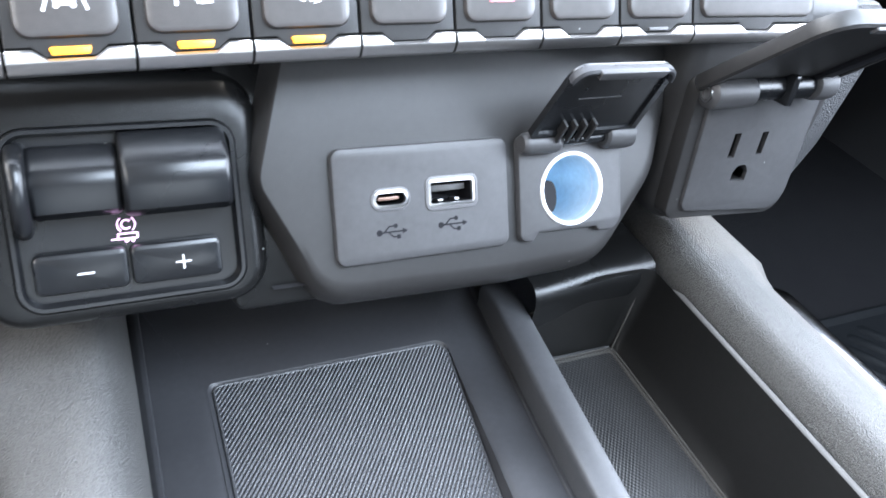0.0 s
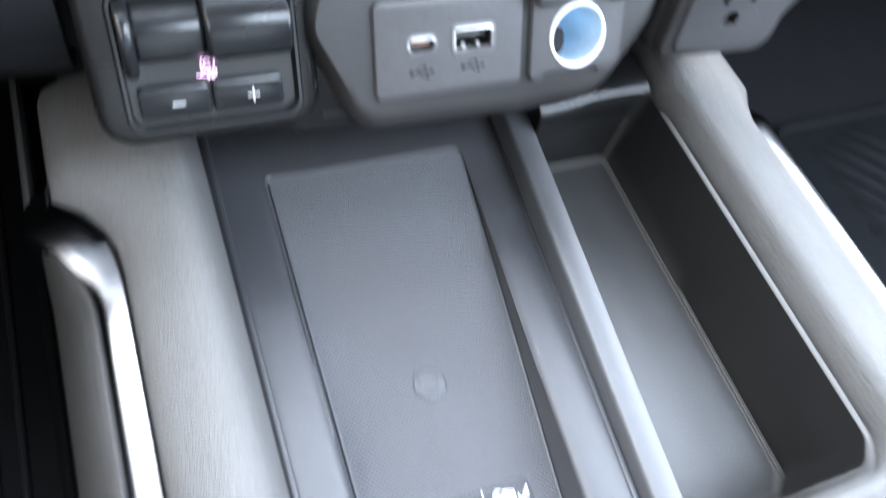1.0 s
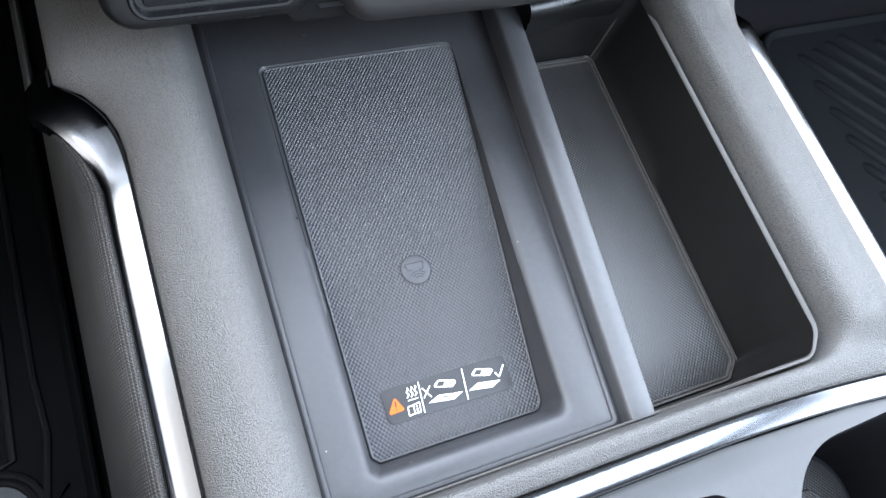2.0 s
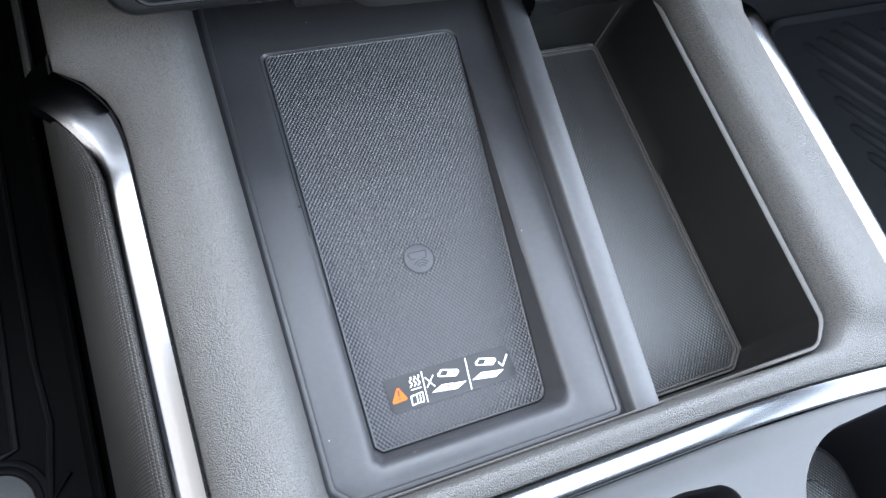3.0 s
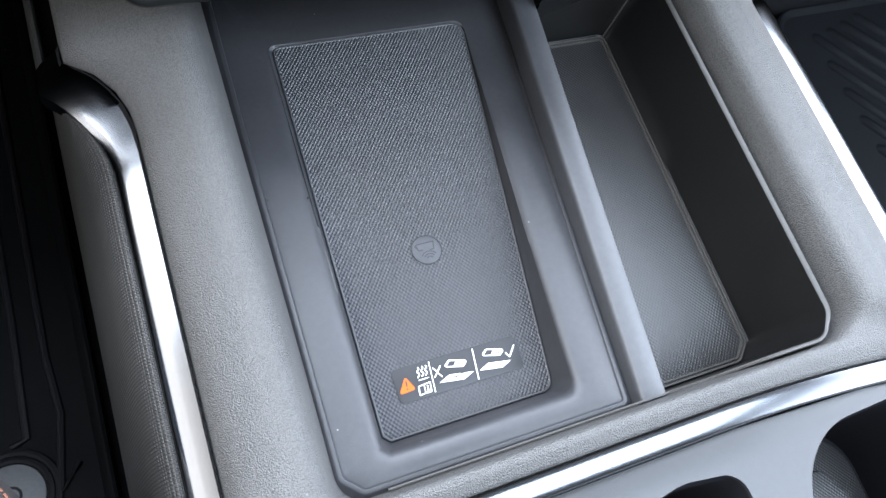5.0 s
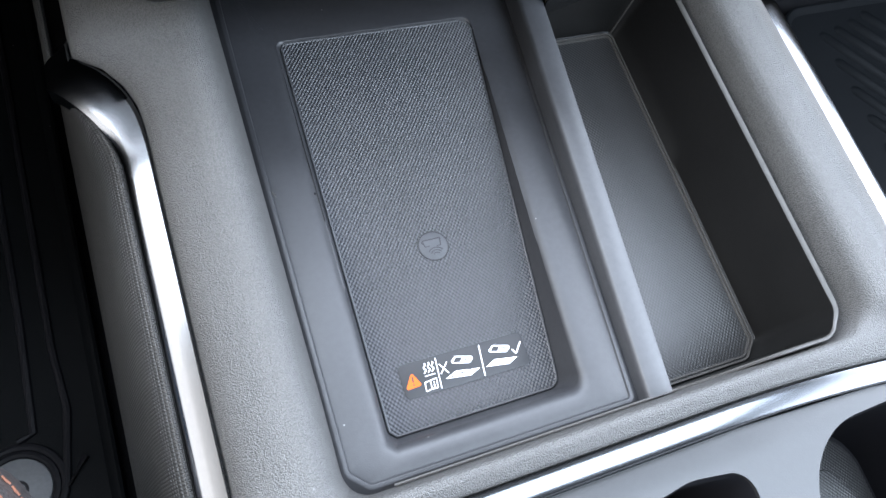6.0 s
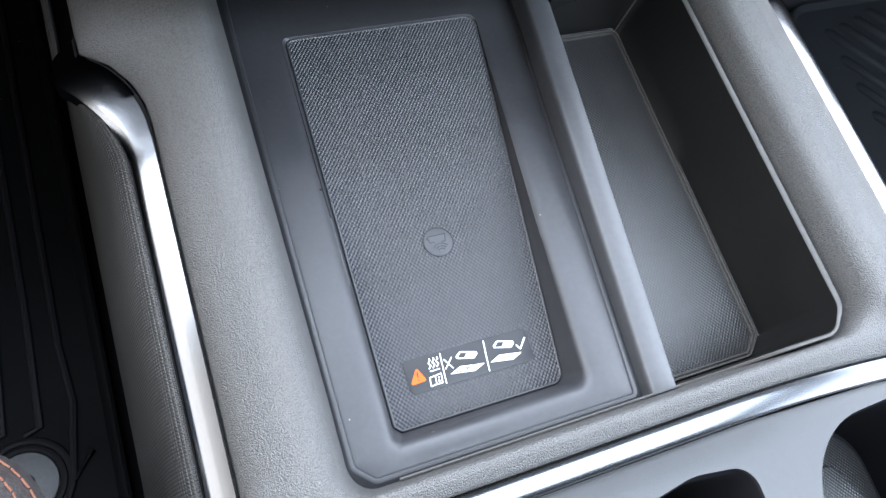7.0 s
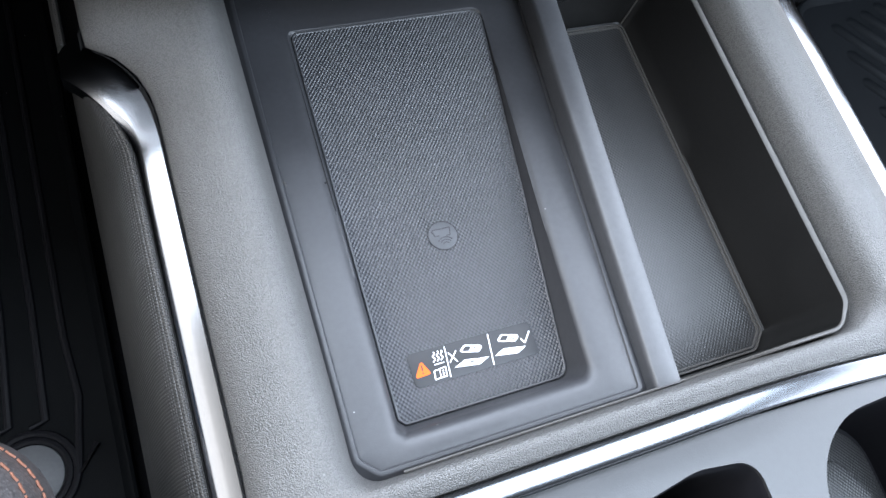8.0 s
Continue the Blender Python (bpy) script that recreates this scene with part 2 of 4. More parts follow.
def grow(loop, d):
    out, n = [], len(loop)
    for i in range(n):
        p, a, b = Vector(loop[i][:2]), Vector(loop[i - 1][:2]), Vector(loop[(i + 1) % n][:2])
        t = (b - p).normalized() + (p - a).normalized()
        nrm = Vector((t.y, -t.x)).normalized()
        out.append((p.x + nrm.x * d, p.y + nrm.y * d))
    return out


def at(loop, w):
    return [(p[0], p[1], w(p[0], p[1]) if callable(w) else w) for p in loop]


def strip(a, b, w):
    """A thin flat stroke from a to b."""
    a, b = Vector(a), Vector(b)
    d = (b - a).normalized()
    s = Vector((d.y, -d.x)) * w / 2
    return [tuple(a - s), tuple(a + s), tuple(b + s), tuple(b - s)][::1]


def ccw(loop):
    area = sum(loop[i - 1][0] * loop[i][1] - loop[i][0] * loop[i - 1][1] for i in range(len(loop)))
    return loop if area > 0 else loop[::-1]


def strokes(shell, polys, w0, w1):
    for poly in polys:
        shell.slab(ccw(poly), w0, w1)


def line(pts, w):
    return [strip(a, b, w) for a, b in zip(pts, pts[1:])]


def arc(u, v, r, a0, a1, n=10):
    return [(u + r * math.cos(radians(a0 + (a1 - a0) * k / n)), v + r * math.sin(radians(a0 + (a1 - a0) * k / n))) for k in range(n + 1)]


def frame_map(origin, u, v):
    o, u, v = Vector(origin), Vector(u).normalized(), Vector(v).normalized()
    w = u.cross(v)
    return lambda p: o + u * p[0] + v * p[1] + w * p[2]


FACE = frame_map((0, 75.8, 72.4), (1, 0, 0), (0, 0.507, 0.862))
BANK_FLAT = frame_map((0, 88.0, 128.0), (1, 0, 0), (0, 0.5, 0.866))


def BANK(p):
    """The switch row bows a little upwards towards the passenger."""
    return BANK_FLAT((p[0], p[1] + 1.75 + 0.029 * p[0] - 0.00008 * p[0] ** 2, p[2]))



OUT = frame_map((142, 84.5, 95), (1, 0, 0), (0, 0.13, 0.99))


# ---- the cab round the console ----
def box(shell, x0, x1, y0, y1, z0, z1):
    shell.loft([[(x0, y0, z), (x1, y0, z), (x1, y1, z), (x0, y1, z)] for z in (z0, z1)], cap0=True, cap1=True)


def cab():
    s = Shell()
    box(s, -760, 860, -1720, 900, -300, -262)
    tagged(part("floor", s, CARPET), "black cut-pile carpet on the cab floor", "floor", kind="structure")
    s = Shell()
    # Both roof openings are unseen; they let the overhead lamps shine in.
    box(s, -760, 860, -1720, -635, 800, 830)
    box(s, -760, 55, -635, -205, 800, 830)
    box(s, 665, 860, -635, -205, 800, 830)
    box(s, -760, 860, -205, 15, 800, 830)
    box(s, -760, -485, 15, 225, 800, 830)
    box(s, -115, 860, 15, 225, 800, 830)
    box(s, -760, 860, 225, 240, 800, 830)
    tagged(part("ceiling", s, LINER), "pale grey cloth headliner with two openings added for overhead light", "ceiling", kind="structure")
    for name, x0, x1 in (("wall_driver_side", -800, -760), ("wall_passenger_side", 860, 900)):
        s = Shell()
        box(s, x0, x1, -1720, 900, -300, 260)
        box(s, x0, x1, -1720, -1500, 260, 800)
        box(s, x0, x1, -780, -700, 260, 800)
        box(s, x0, x1, 220, 900, 260, 400)
        box(s, x0, x1, -1720, 60, 740, 800)
        tagged(part(name, s, DOORTRIM), "black moulded door trim below open window glass", "door trim", kind="structure")
    s = Shell()
    box(s, -800, 900, -1760, -1720, -300, 330)
    box(s, -800, 900, -1760, -1720, 750, 830)
    tagged(part("wall_rear", s, DOORTRIM), "black rear cab wall below the rear window", "wall", kind="structure")
    s = Shell()
    box(s, -800, 900, 900, 940, -300, 420)
    tagged(part("wall_front", s, DARK), "dark bulkhead ahead of the footwells", "wall", kind="structure")
    # dashboard body over the footwells, with its rounded lower edge
    s = Shell()
    prof = [(150, 128), (118, 150), (120, 164), (150, 170), (300, 195), (420, 240), (880, 360), (880, 128)]
    s.loft([[(x, y, z) for y, z in prof] for x in (-130, 205)], cap0=True, cap1=True)
    tagged(part("dashboard_centre", s, DARK), "dark soft-touch dashboard over the switch row", "dashboard", kind="structure")
    for x0, x1 in ((-758, -132), (215, 858)):
        s = Shell()
        prof = [(170, 34), (126, 52), (108, 74), (106, 100), (120, 124), (300, 190), (880, 320), (880, -60), (235, -60)] if x0 < 0 else [(520, 105), (300, 110), (185, 116), (154, 134), (148, 168), (164, 205), (230, 250), (300, 290), (880, 400), (880, 105)]
        s.loft([[(x, y, z) for y, z in prof] for x in (x0, x1 + 36 * (x0 < 0))], cap0=True, cap1=True)
        tagged(part("dashboard_side", s, FOOT_SHADE), "dark soft-touch dashboard over the footwell", "dashboard", kind="structure")
    # tunnel trim beside the console, ahead of the seats
    s = Shell()
    s.loft([[(-95, 152, -262), (-95, 152, 60), (-120, 240, 80), (-120, 880, 80), (-120, 880, -262)],
            [(190, 152, -262), (190, 152, 60), (225, 240, 80), (225, 880, 80), (225, 880, -262)]], cap0=True, cap1=True)
    tagged(part("tunnel_trim", s, DARK), "dark carpeted tunnel below the dashboard", "tunnel", kind="structure")


cab()


# ---- centre console ----
def flare(y):
    """How far the driver's vinyl edge swings out towards the dashboard."""
    return min(20.0, 16.3 * max(0.0, (y - 60) / 36.4) ** 2.5)


def flare_low(y):
    """The same for the top of the side panel."""
    return min(20.0, 13.5 * max(0.0, (y - 50) / 30.4) ** 1.65)


def wrap(f):
    """How far an edge that has swung out by f turns down over the side."""
    return 22.0 * (f / 34.0) ** 3


def tuck(y):
    """The passenger's edge widens over the end of its trim."""
    return 8.5 * smooth((y - 76.0) / 14.0)


def smooth(k):
    k = min(1.0, max(0.0, k))
    return k * k * (3 - 2 * k)


def console():
    root = thing("centre_console", "black vinyl-trimmed centre console with storage trays and chrome edging", "console")

    # padded vinyl rim round the open trays
    s = Shell()
    # inner edge by side, corner radius, heights on the driver's side, the passenger's side and the front, share of the flare
    rings = [(-58.6, 139.0, -82.0, 12, -2, -2, -2, 0), (-60.4, 139.6, -82.6, 13, 13, 9, 9, 0), (-63.0, 141.2, -83.6, 14, 22, 9.5, 17, 0), (-65.4, 144.0, -84.5, 14, 28.4, 15, 24, 0),
             (-67.6, 146.2, -85.3, 15, 31.4, 27.5, 29, 0), (-70.2, 147.9, -86.1, 15, 33.0, 35.0, 31.8, 0), (-74, 151.2, -87.2, 16, 34, 39.2, 32.6, 0.1), (-80, 166, -89.8, 17, 32.8, 38.4, 31.4, 0.5),
             (-88, 177, -92, 18, 29.6, 34, 30, 0.85), (-93, 186.4, -93.2, 19, 25.4, 26.6, 29.2, 1), (-95.2, 189.8, -94, 20, 20, 20, 24, 1)]
    loops = []
    for x0, x1, y0, r, zl, zr, zf, k in rings:
        loop = rp([(x0, y0), (x1, y0), (x1, 150), (x0, 150)], [0.75 * r, r, 4, 4], 8, 24)
        ring = []
        for x, y in loop:
            side = zl + (zr - zl) * smooth((x - 70) / 60)
            z = side + (zf - side) * smooth((-73 - y) / 12)
            ring.append((x - k * flare(y) * (x < -50) + k * tuck(y) * (x > 150), y - k * 0.0006 * max(0, x - 70) ** 2 * (y < 0), z - k * wrap(flare(y)) * (x < -50)))
        loops.append(ring)
    s.loft(loops)
    part("padded_rim", s, HIDE, root, "grained black vinyl rim with rounded shoulders", 70)

    # bright trims
    s = Shell()
    prof = [(-95.0, 18), (-95.4, 21.6), (-96.2, 22.4), (-99.6, 21.3), (-102.6, 20.3), (-104.6, 19.4), (-105.4, 18.4), (-105.5, 11)]
    loops = []
    for k in range(105):
        y = -100 + 2 * k
        lag = 12 * smooth((y - 45) / 45)
        loop = []
        for n, (x, z) in enumerate(prof):
            w = min(1.0, n / 6)
            f = flare(y) * (1 - w) + flare_low(y - lag) * w
            loop.append((x - f, y - lag * w, z - wrap(f)))
        loops.append(loop)
    s.loft(loops, close=False)
    part("edge_trim", s, CHROME, root, "curved satin chrome edge strip")
    s = Shell()
    prof = [(189.4, 17), (189.6, 21.6), (190.4, 22.6), (194.0, 22.7), (197.5, 22.6), (199.6, 22.1), (200.6, 20.4), (200.7, 13)]
    s.loft([[(x, y, z - 6 * smooth((y - 74) / 16)) for x, z in prof] for y in [-100 + 4 * k for k in range(48)]], close=False)
    part("edge_trim", s, CHROME, root, "satin chrome edge strip")
    s = Shell()
    loops = []
    for k in range(60):
        x = -94 + k * 5
        d = -0.0006 * max(0, x - 70) ** 2
        loops.append([(x, y + d, z) for y, z in ((-93.8, 20), (-94.0, 27.8), (-94.6, 28.5), (-95.6, 28.6), (-98.0, 28.15), (-100.4, 27.65), (-101.7, 27.1), (-102.3, 26.0), (-102.4, 18))])
    s.loft(loops, close=False)
    part("cross_trim", s, CHROME, root, "satin chrome cross strip")

    # side panels
    s = Shell()
    prof = [(-105.3, 12.0), (-105.8, 16.8), (-107.0, 17.1), (-109.8, 15.8), (-112.2, 12.4), (-114.8, 6.6), (-118.6, -6), (-123.4, -24), (-128, -46), (-132, -70), (-137, -110), (-141, -160), (-142, -262)]
    run = [0.0]
    for p, q in zip(prof, prof[1:]):
        run.append(run[-1] + (Vector(q) - Vector(p)).length * MM)
    ys = [-300 + 5 * k for k in range(97)]
    s.loft([[(x - flare_low(y) * max(0, 1 - n / 8), y, z - wrap(flare_low(y)) * max(0, 1 - n / 8)) for n, (x, z) in enumerate(prof)] for y in ys], close=False)
    part("side_panel", s, MESHSIDE, root, "dark plastic side panel with a fine woven texture", uv=[(r, y * MM) for y in ys for r in run])
    s = Shell()
    prof = [(200.5, 13.5), (204, 6), (208, -30), (212, -100), (214, -262)]
    s.loft([[(x, y, z) for x, z in prof] for y in (-300, 0, 180)], close=False)
    part("side_panel", s, DARK, root)

    # tray round the phone pad
    zb = lambda x, y: 0.5 + 0.092 * max(0.0, 92 - y)
    pad = rp([(-38.6, -64.4), (-36.4, -66.6), (29.2, -66.6), (52.6, 104), (-35.0, 104)], [1, 1, 4.5, 5, 3], 8, 6)
    inner = rp([(-43.9, -69.4), (-41.2, -72.2), (32.6, -72.2), (54.2, 106.0), (-38.0, 106.0)], [1.4, 1.4, 6.5, 5, 3], 8, 6)
    outer = rp([(-60.9, -75.8), (-53.8, -83.0), (49.0, -83.0), (82.0, 150), (-57.0, 150)], [5, 5, 4, 3, 3], 8, 6)
    s = Shell()
    lift = lambda loop, d: [(x, y, zb(x, y) + d * (0.08 + 0.92 * smooth(zb(x, y) / 5))) for x, y in loop]
    bead = lambda g, d: [(x, y, zb(x, y) + d) for x, y in grow(outer, g)]
    s.loft([at(grow(pad, 0.6), -0.9), at(grow(pad, 1.0), -0.4), [(p[0] * 0.3 + q[0] * 0.7, p[1] * 0.3 + q[1] * 0.7, zb(*q) * 0.8) for p, q in zip(pad, inner)],
            lift(grow(inner, -0.8), -1.7), lift(grow(inner, 0.3), -0.8), lift(grow(inner, 1.6), -0.3), lift(grow(inner, 3.2), -0.05), lift(grow(inner, 4.6), 0), bead(-3.4, 0), bead(-2.8, -0.25), bead(-2.4, 0.3), bead(-1.2, 0.35), bead(-0.5, -0.1), bead(0.6, -1.6), bead(4.0, -3.0), bead(4.2, -8.0)])
    tray = part("phone_tray", s, TRAY, root, "satin black tray with a sunken phone bay")
    s = Shell()
    s.loft([at(grow(pad, 0.55), -1.0), at(grow(pad, 0.5), -0.1), at(grow(pad, 0.2), 0.12), at(grow(pad, -0.15), 0.1), at(grow(pad, -0.4), -0.12)])
    part("pad_edge", s, RAIL, tray, "thin moulded edge line")
    s = Shell()
    s.f.append(tuple(s.add(at(grow(pad, -0.3), -0.08))))
    charging = part("charging_pad", s, PAD, root, "black rubber charging pad with a fine diamond texture")
    # moulded symbol
    s = Shell()
    s.slab(circle(0, 0, 6.0, 48), -0.1, 0.14, 0.1)
    badge = part("charging_symbol", s, PADSMOOTH, charging, "smooth round moulded charging symbol")
    s = Shell()
    ring = circle(0, 0, 6.1, 48)
    s.loft([at(grow(ring, 0.25), -0.1), at(grow(ring, 0.2), 0.24), at(grow(ring, -0.2), 0.24), at(grow(ring, -0.25), 0.0)])
    polys = line([(-3.9, 2.9), (3.6, 2.9), (2.9, -0.3), (1.2, -0.3)], 0.32) + line([(-3.9, 2.9), (-3.5, 0.2), (-1.6, 0.2)], 0.32) + line([(-4.4, 2.5), (-4.0, 1.3)], 0.3)
    for r in (1.6, 2.7, 3.8):
        polys += line(arc(0.3, -4.6, r, 38, 142), 0.34)
    strokes(s, polys, 0.1, 0.26)
    part("symbol_lines", s, LABEL, badge)
    label_plate(charging)

    # small scuff and two specks on the tray rim
    s = Shell()
    zt = lambda x, y: zb(x, y) + 0.12
    for pts in ([(-57.6, 35.5), (-56.2, 34.0), (-55.4, 31.6)], [(-57.2, 33.6), (-55.0, 33.0)]):
        s.tube([(x, y, zt(x, y)) for x, y in pts], 0.22, 5)
    part("scuff", s, EDGE, tray, "pale scuff mark")
    s = Shell()
    s.tube([(-40.6, 29.8, zb(0, 29.8) - 0.1), (-40.6, 29.8, zb(0, 29.8) + 0.12)], 0.45, 8)
    part("speck", s, VOID, tray, "tiny dark pit")

    # divider rail
    s = Shell()
    loops = []
    for k in range(25):
        y = min(-83.4 + 8.5 * k, 121.0 + 0.9 * max(0, k - 22))
        z = 20 - (y + 80) * 0.03 - (0, 1.0, 3.2)[max(0, k - 22)]
        xl, xr = 52.8 + 0.113 * (y + 80), 63.0 + 0.118 * (y + 80)
        xb = min(xl - 0.5, 47.9 + 0.1405 * (y + 81))
        loops.append([(xb, y, -9), (xb + 0.2, y, 2), (xl - 0.9, y, z - 2.6), (xl - 0.35, y, z - 0.8), (xl + 0.7, y, z), (xr - 1.0, y, z), (xr - 0.25, y, z - 0.35), (xr, y, z - 1.2), (xr + 0.8, y, -9.5)])
    s.loft(loops, close=False, cap0=False)
    s.f.append(tuple(s.add(loops[-1])))
    part("divider_rail", s, RAIL, root, "smooth grey-black divider rail between phone bay and bin")

    # deep bin beside the phone bay
    hz = lambda x, d: 17.5 + 12.5 * smooth((x - 84) / 30) + d
    floor_ = rp([(63.4, -79.8), (119.0, -79.8), (126.0, -72.6), (127.4, 90.2), (82.0, 90.2)], [1.5, 4.5, 4.5, 4, 2], 8, 14)
    low = rp([(62.4, -80.6), (119.6, -80.6), (127.6, -73.0), (128.8, 91.6), (81.4, 91.6)], [1.5, 5.5, 5.5, 5, 2], 8, 14)
    top = rp([(60.2, -82.2), (130.4, -82.6), (137.0, -74.0), (137.2, 96.6), (80.6, 96.6)], [1.5, 8, 8, 6, 2], 8, 14)
    dip = lambda x, y: 8.0 * (y > -79 and x < 64.0 + 0.114 * (y + 82))
    s = Shell()
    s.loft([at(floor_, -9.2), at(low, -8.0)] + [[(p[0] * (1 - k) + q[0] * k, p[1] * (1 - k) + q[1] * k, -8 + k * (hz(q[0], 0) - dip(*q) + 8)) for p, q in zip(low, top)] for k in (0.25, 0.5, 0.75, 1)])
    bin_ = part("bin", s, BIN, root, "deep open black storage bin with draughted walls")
    s = Shell()
    hide = lambda x, y: dip(x, y) + 5.0 * smooth((y - 84) / 8)
    thin = lambda g: [(q[0] + (p[0] - q[0]) * (0.5 + 0.5 * smooth((q[1] + 82) / 14)), q[1] + (p[1] - q[1]) * (0.5 + 0.5 * smooth((q[1] + 82) / 14))) for p, q in zip(grow(top, g), top)]
    s.loft([[(x, y, hz(x, d) - hide(x, y)) for x, y in thin(g)] for g, d in ((-0.1, -0.6), (0.3, 0.0), (1.2, 0.3), (2.7, 0.1), (3.3, -0.8), (3.2, -5.0))])
    part("bin_lip", s, EDGE, bin_, "worn paler lip round the bin")
    s = Shell()
    s.tube([(x, -83.1, 19.6) for x in (-46, -20, 10, 40, 64)], 0.55, 8)
    part("front_lip", s, EDGE, root, "thin pale lip ahead of the phone tray")
    s = Shell()
    matl = grow(floor_, -0.5)
    s.slab(matl, -9.2, -8.2, 0.3)
    mat_ = part("bin_mat", s, BINMAT, root, "textured rubber mat in the bin floor")
    s = Shell()
    s.loft([at(grow(matl, -1.8), -8.3), at(grow(matl, -1.6), -7.5), at(grow(matl, -1.1), -7.5), at(grow(matl, -0.9), -8.3)])
    s.loft([at(grow(matl, -0.4), -8.4), at(grow(matl, -0.2), -7.3), at(grow(matl, 0.4), -7.3), at(grow(matl, 0.6), -8.6)])
    part("mat_border", s, EDGE, mat_, "raised double border line")
    s = Shell()
    s.loft([[(x, y, z + 5 * smooth((x - 86) / 34)) for y, z in ((94.8, 8), (95.2, 19), (96.0, 22.6), (98.0, 25.2), (101, 26.4), (106, 26.8), (140, 27))] for x in (84, 88, 92, 98, 104, 110, 118, 126, 134, 140)], close=False)
    part("bin_shelf", s, PLASTIC, root, "smooth rounded ledge ahead of the bin")
    # Pale tube drawn as the glint along the bin's rounded corner.
    s = Shell()
    s.tube([(126.6, 89.4, -8), (129.6, 91.6, 4), (132.6, 93.8, 17), (134.8, 95.2, 27)], 0.4, 6)
    part("corner_highlight", s, EDGE, bin_, "pale tube in place of the highlight on the bin's rounded corner")
    cup_panel(root)
    return root


def label_plate(parent):
    """The pictogram film near the end of the pad: warning sign, heat, handbook, wrong and right way to lay a phone."""
    s = Shell()
    s.slab(rect(-29.3, 21.6, -55.8, -42.6, 2.2, 8), -0.1, 0.2, 0.08)
    film = part("warning_label", s, LABEL, parent, "dark printed pictogram label")
    s = Shell()
    s.slab(rp([(-28.6, -52.2), (-22.0, -51.8), (-24.6, -46.2)], 0.6, 4), 0.15, 0.26)
    part("warning_sign", s, ORANGE, film, "orange warning triangle")
    s = Shell()
    strokes(s, line([(-24.8, -47.8), (-25.0, -50.0)], 0.6) + [circle(-25.1, -50.9, 0.35, 10)], 0.26, 0.31)
    part("exclamation_mark", s, LABEL, film)
    s = Shell()
    for x in (-19.0, -17.4, -15.9):
        strokes(s, line([(x + 0.45 * math.sin(k * 1.25) - 0.06 * k, -44.3 - 0.42 * k) for k in range(10)], 0.4), 0.15, 0.26)
    strokes(s, line([(-20.0, -49.0), (-16.0, -49.0)], 0.32), 0.15, 0.26)
    part("heat_symbol", s, WHITE, film)
    s = Shell()
    strokes(s, line([(-21.2, -54.5), (-20.8, -51.2), (-18.6, -51.0), (-16.1, -50.7), (-16.6, -54.3), (-18.9, -54.2), (-21.2, -54.5)], 0.36) + line([(-18.6, -51.0), (-18.9, -54.4)], 0.3)
            + line([(-17.5, -52.6), (-17.7, -53.7)], 0.5) + [circle(-17.4, -51.9, 0.3, 10)], 0.15, 0.26)
    part("handbook_symbol", s, WHITE, film)
    s = Shell()
    strokes(s, line([(-14.2, -43.4), (-15.3, -55.0)], 0.34) + line([(3.8, -43.3), (2.3, -55.2)], 0.38), 0.15, 0.26)
    part("divider_lines", s, WHITE, film)
    s = Shell()
    strokes(s, line([(-13.5, -46.0), (-10.9, -50.2)], 0.38) + line([(-10.3, -46.0), (-13.9, -49.8)], 0.38), 0.15, 0.26)
    part("cross_mark", s, WHITE, film)
    s = Shell()
    strokes(s, line([(16.1, -48.4), (17.2, -50.4), (20.5, -46.4)], 0.5), 0.15, 0.26)
    part("tick_mark", s, WHITE, film)
    for dx in (0, 15.6):
        s = Shell()
        s.slab(rp([(-9.6 + dx, -46.95), (-1.9 + dx, -48.9), (0.8 + dx, -46.8), (-6.6 + dx, -44.8)], 0.7, 4), 0.15, 0.26)
        phone = part("phone_symbol", s, WHITE, film)
        s = Shell()
        strokes(s, [[(-8.2 + dx, -47.0), (-5.4 + dx, -47.6), (-3.9 + dx, -46.0), (-6.4 + dx, -45.3)]], 0.26, 0.31)
        for k in range(4):
            strokes(s, line([(-4.7 + dx + 0.95 * k, -47.5 - 0.25 * k), (-3.1 + dx + 0.95 * k, -46.1 - 0.25 * k)], 0.34), 0.26, 0.31)
        for k in range(2):
            strokes(s, line([(-4.3 + dx + 0.55 * k, -47.1 + 0.5 * k), (-1.3 + dx + 0.55 * k, -47.9 + 0.5 * k)], 0.26), 0.26, 0.31)
        part("phone_screen", s, LABEL, phone)
        s = Shell()
        strokes(s, [[(-12.7 + dx * 1.06, -52.1), (-3.0 + dx * 1.03, -53.5), (1.4 + dx * 1.01, -51.7), (-8.2 + dx * 1.04, -50.3)]], 0.15, 0.26)
        tray = part("charger_symbol", s, WHITE, film)
        if dx == 0:
            s = Shell()
            strokes(s, line([(-10.5, -52.0), (-8.2, -51.0), (-4.5, -51.6), (-7.0, -52.6), (-10.5, -52.0)], 0.35) + line(arc(-3.0, -51.9, 0.9, 0, 350), 0.3) + line([(-9, -51.9), (-5.6, -51.7)], 0.3), 0.26, 0.31)
            part("coin_and_key_marks", s, LABEL, tray)


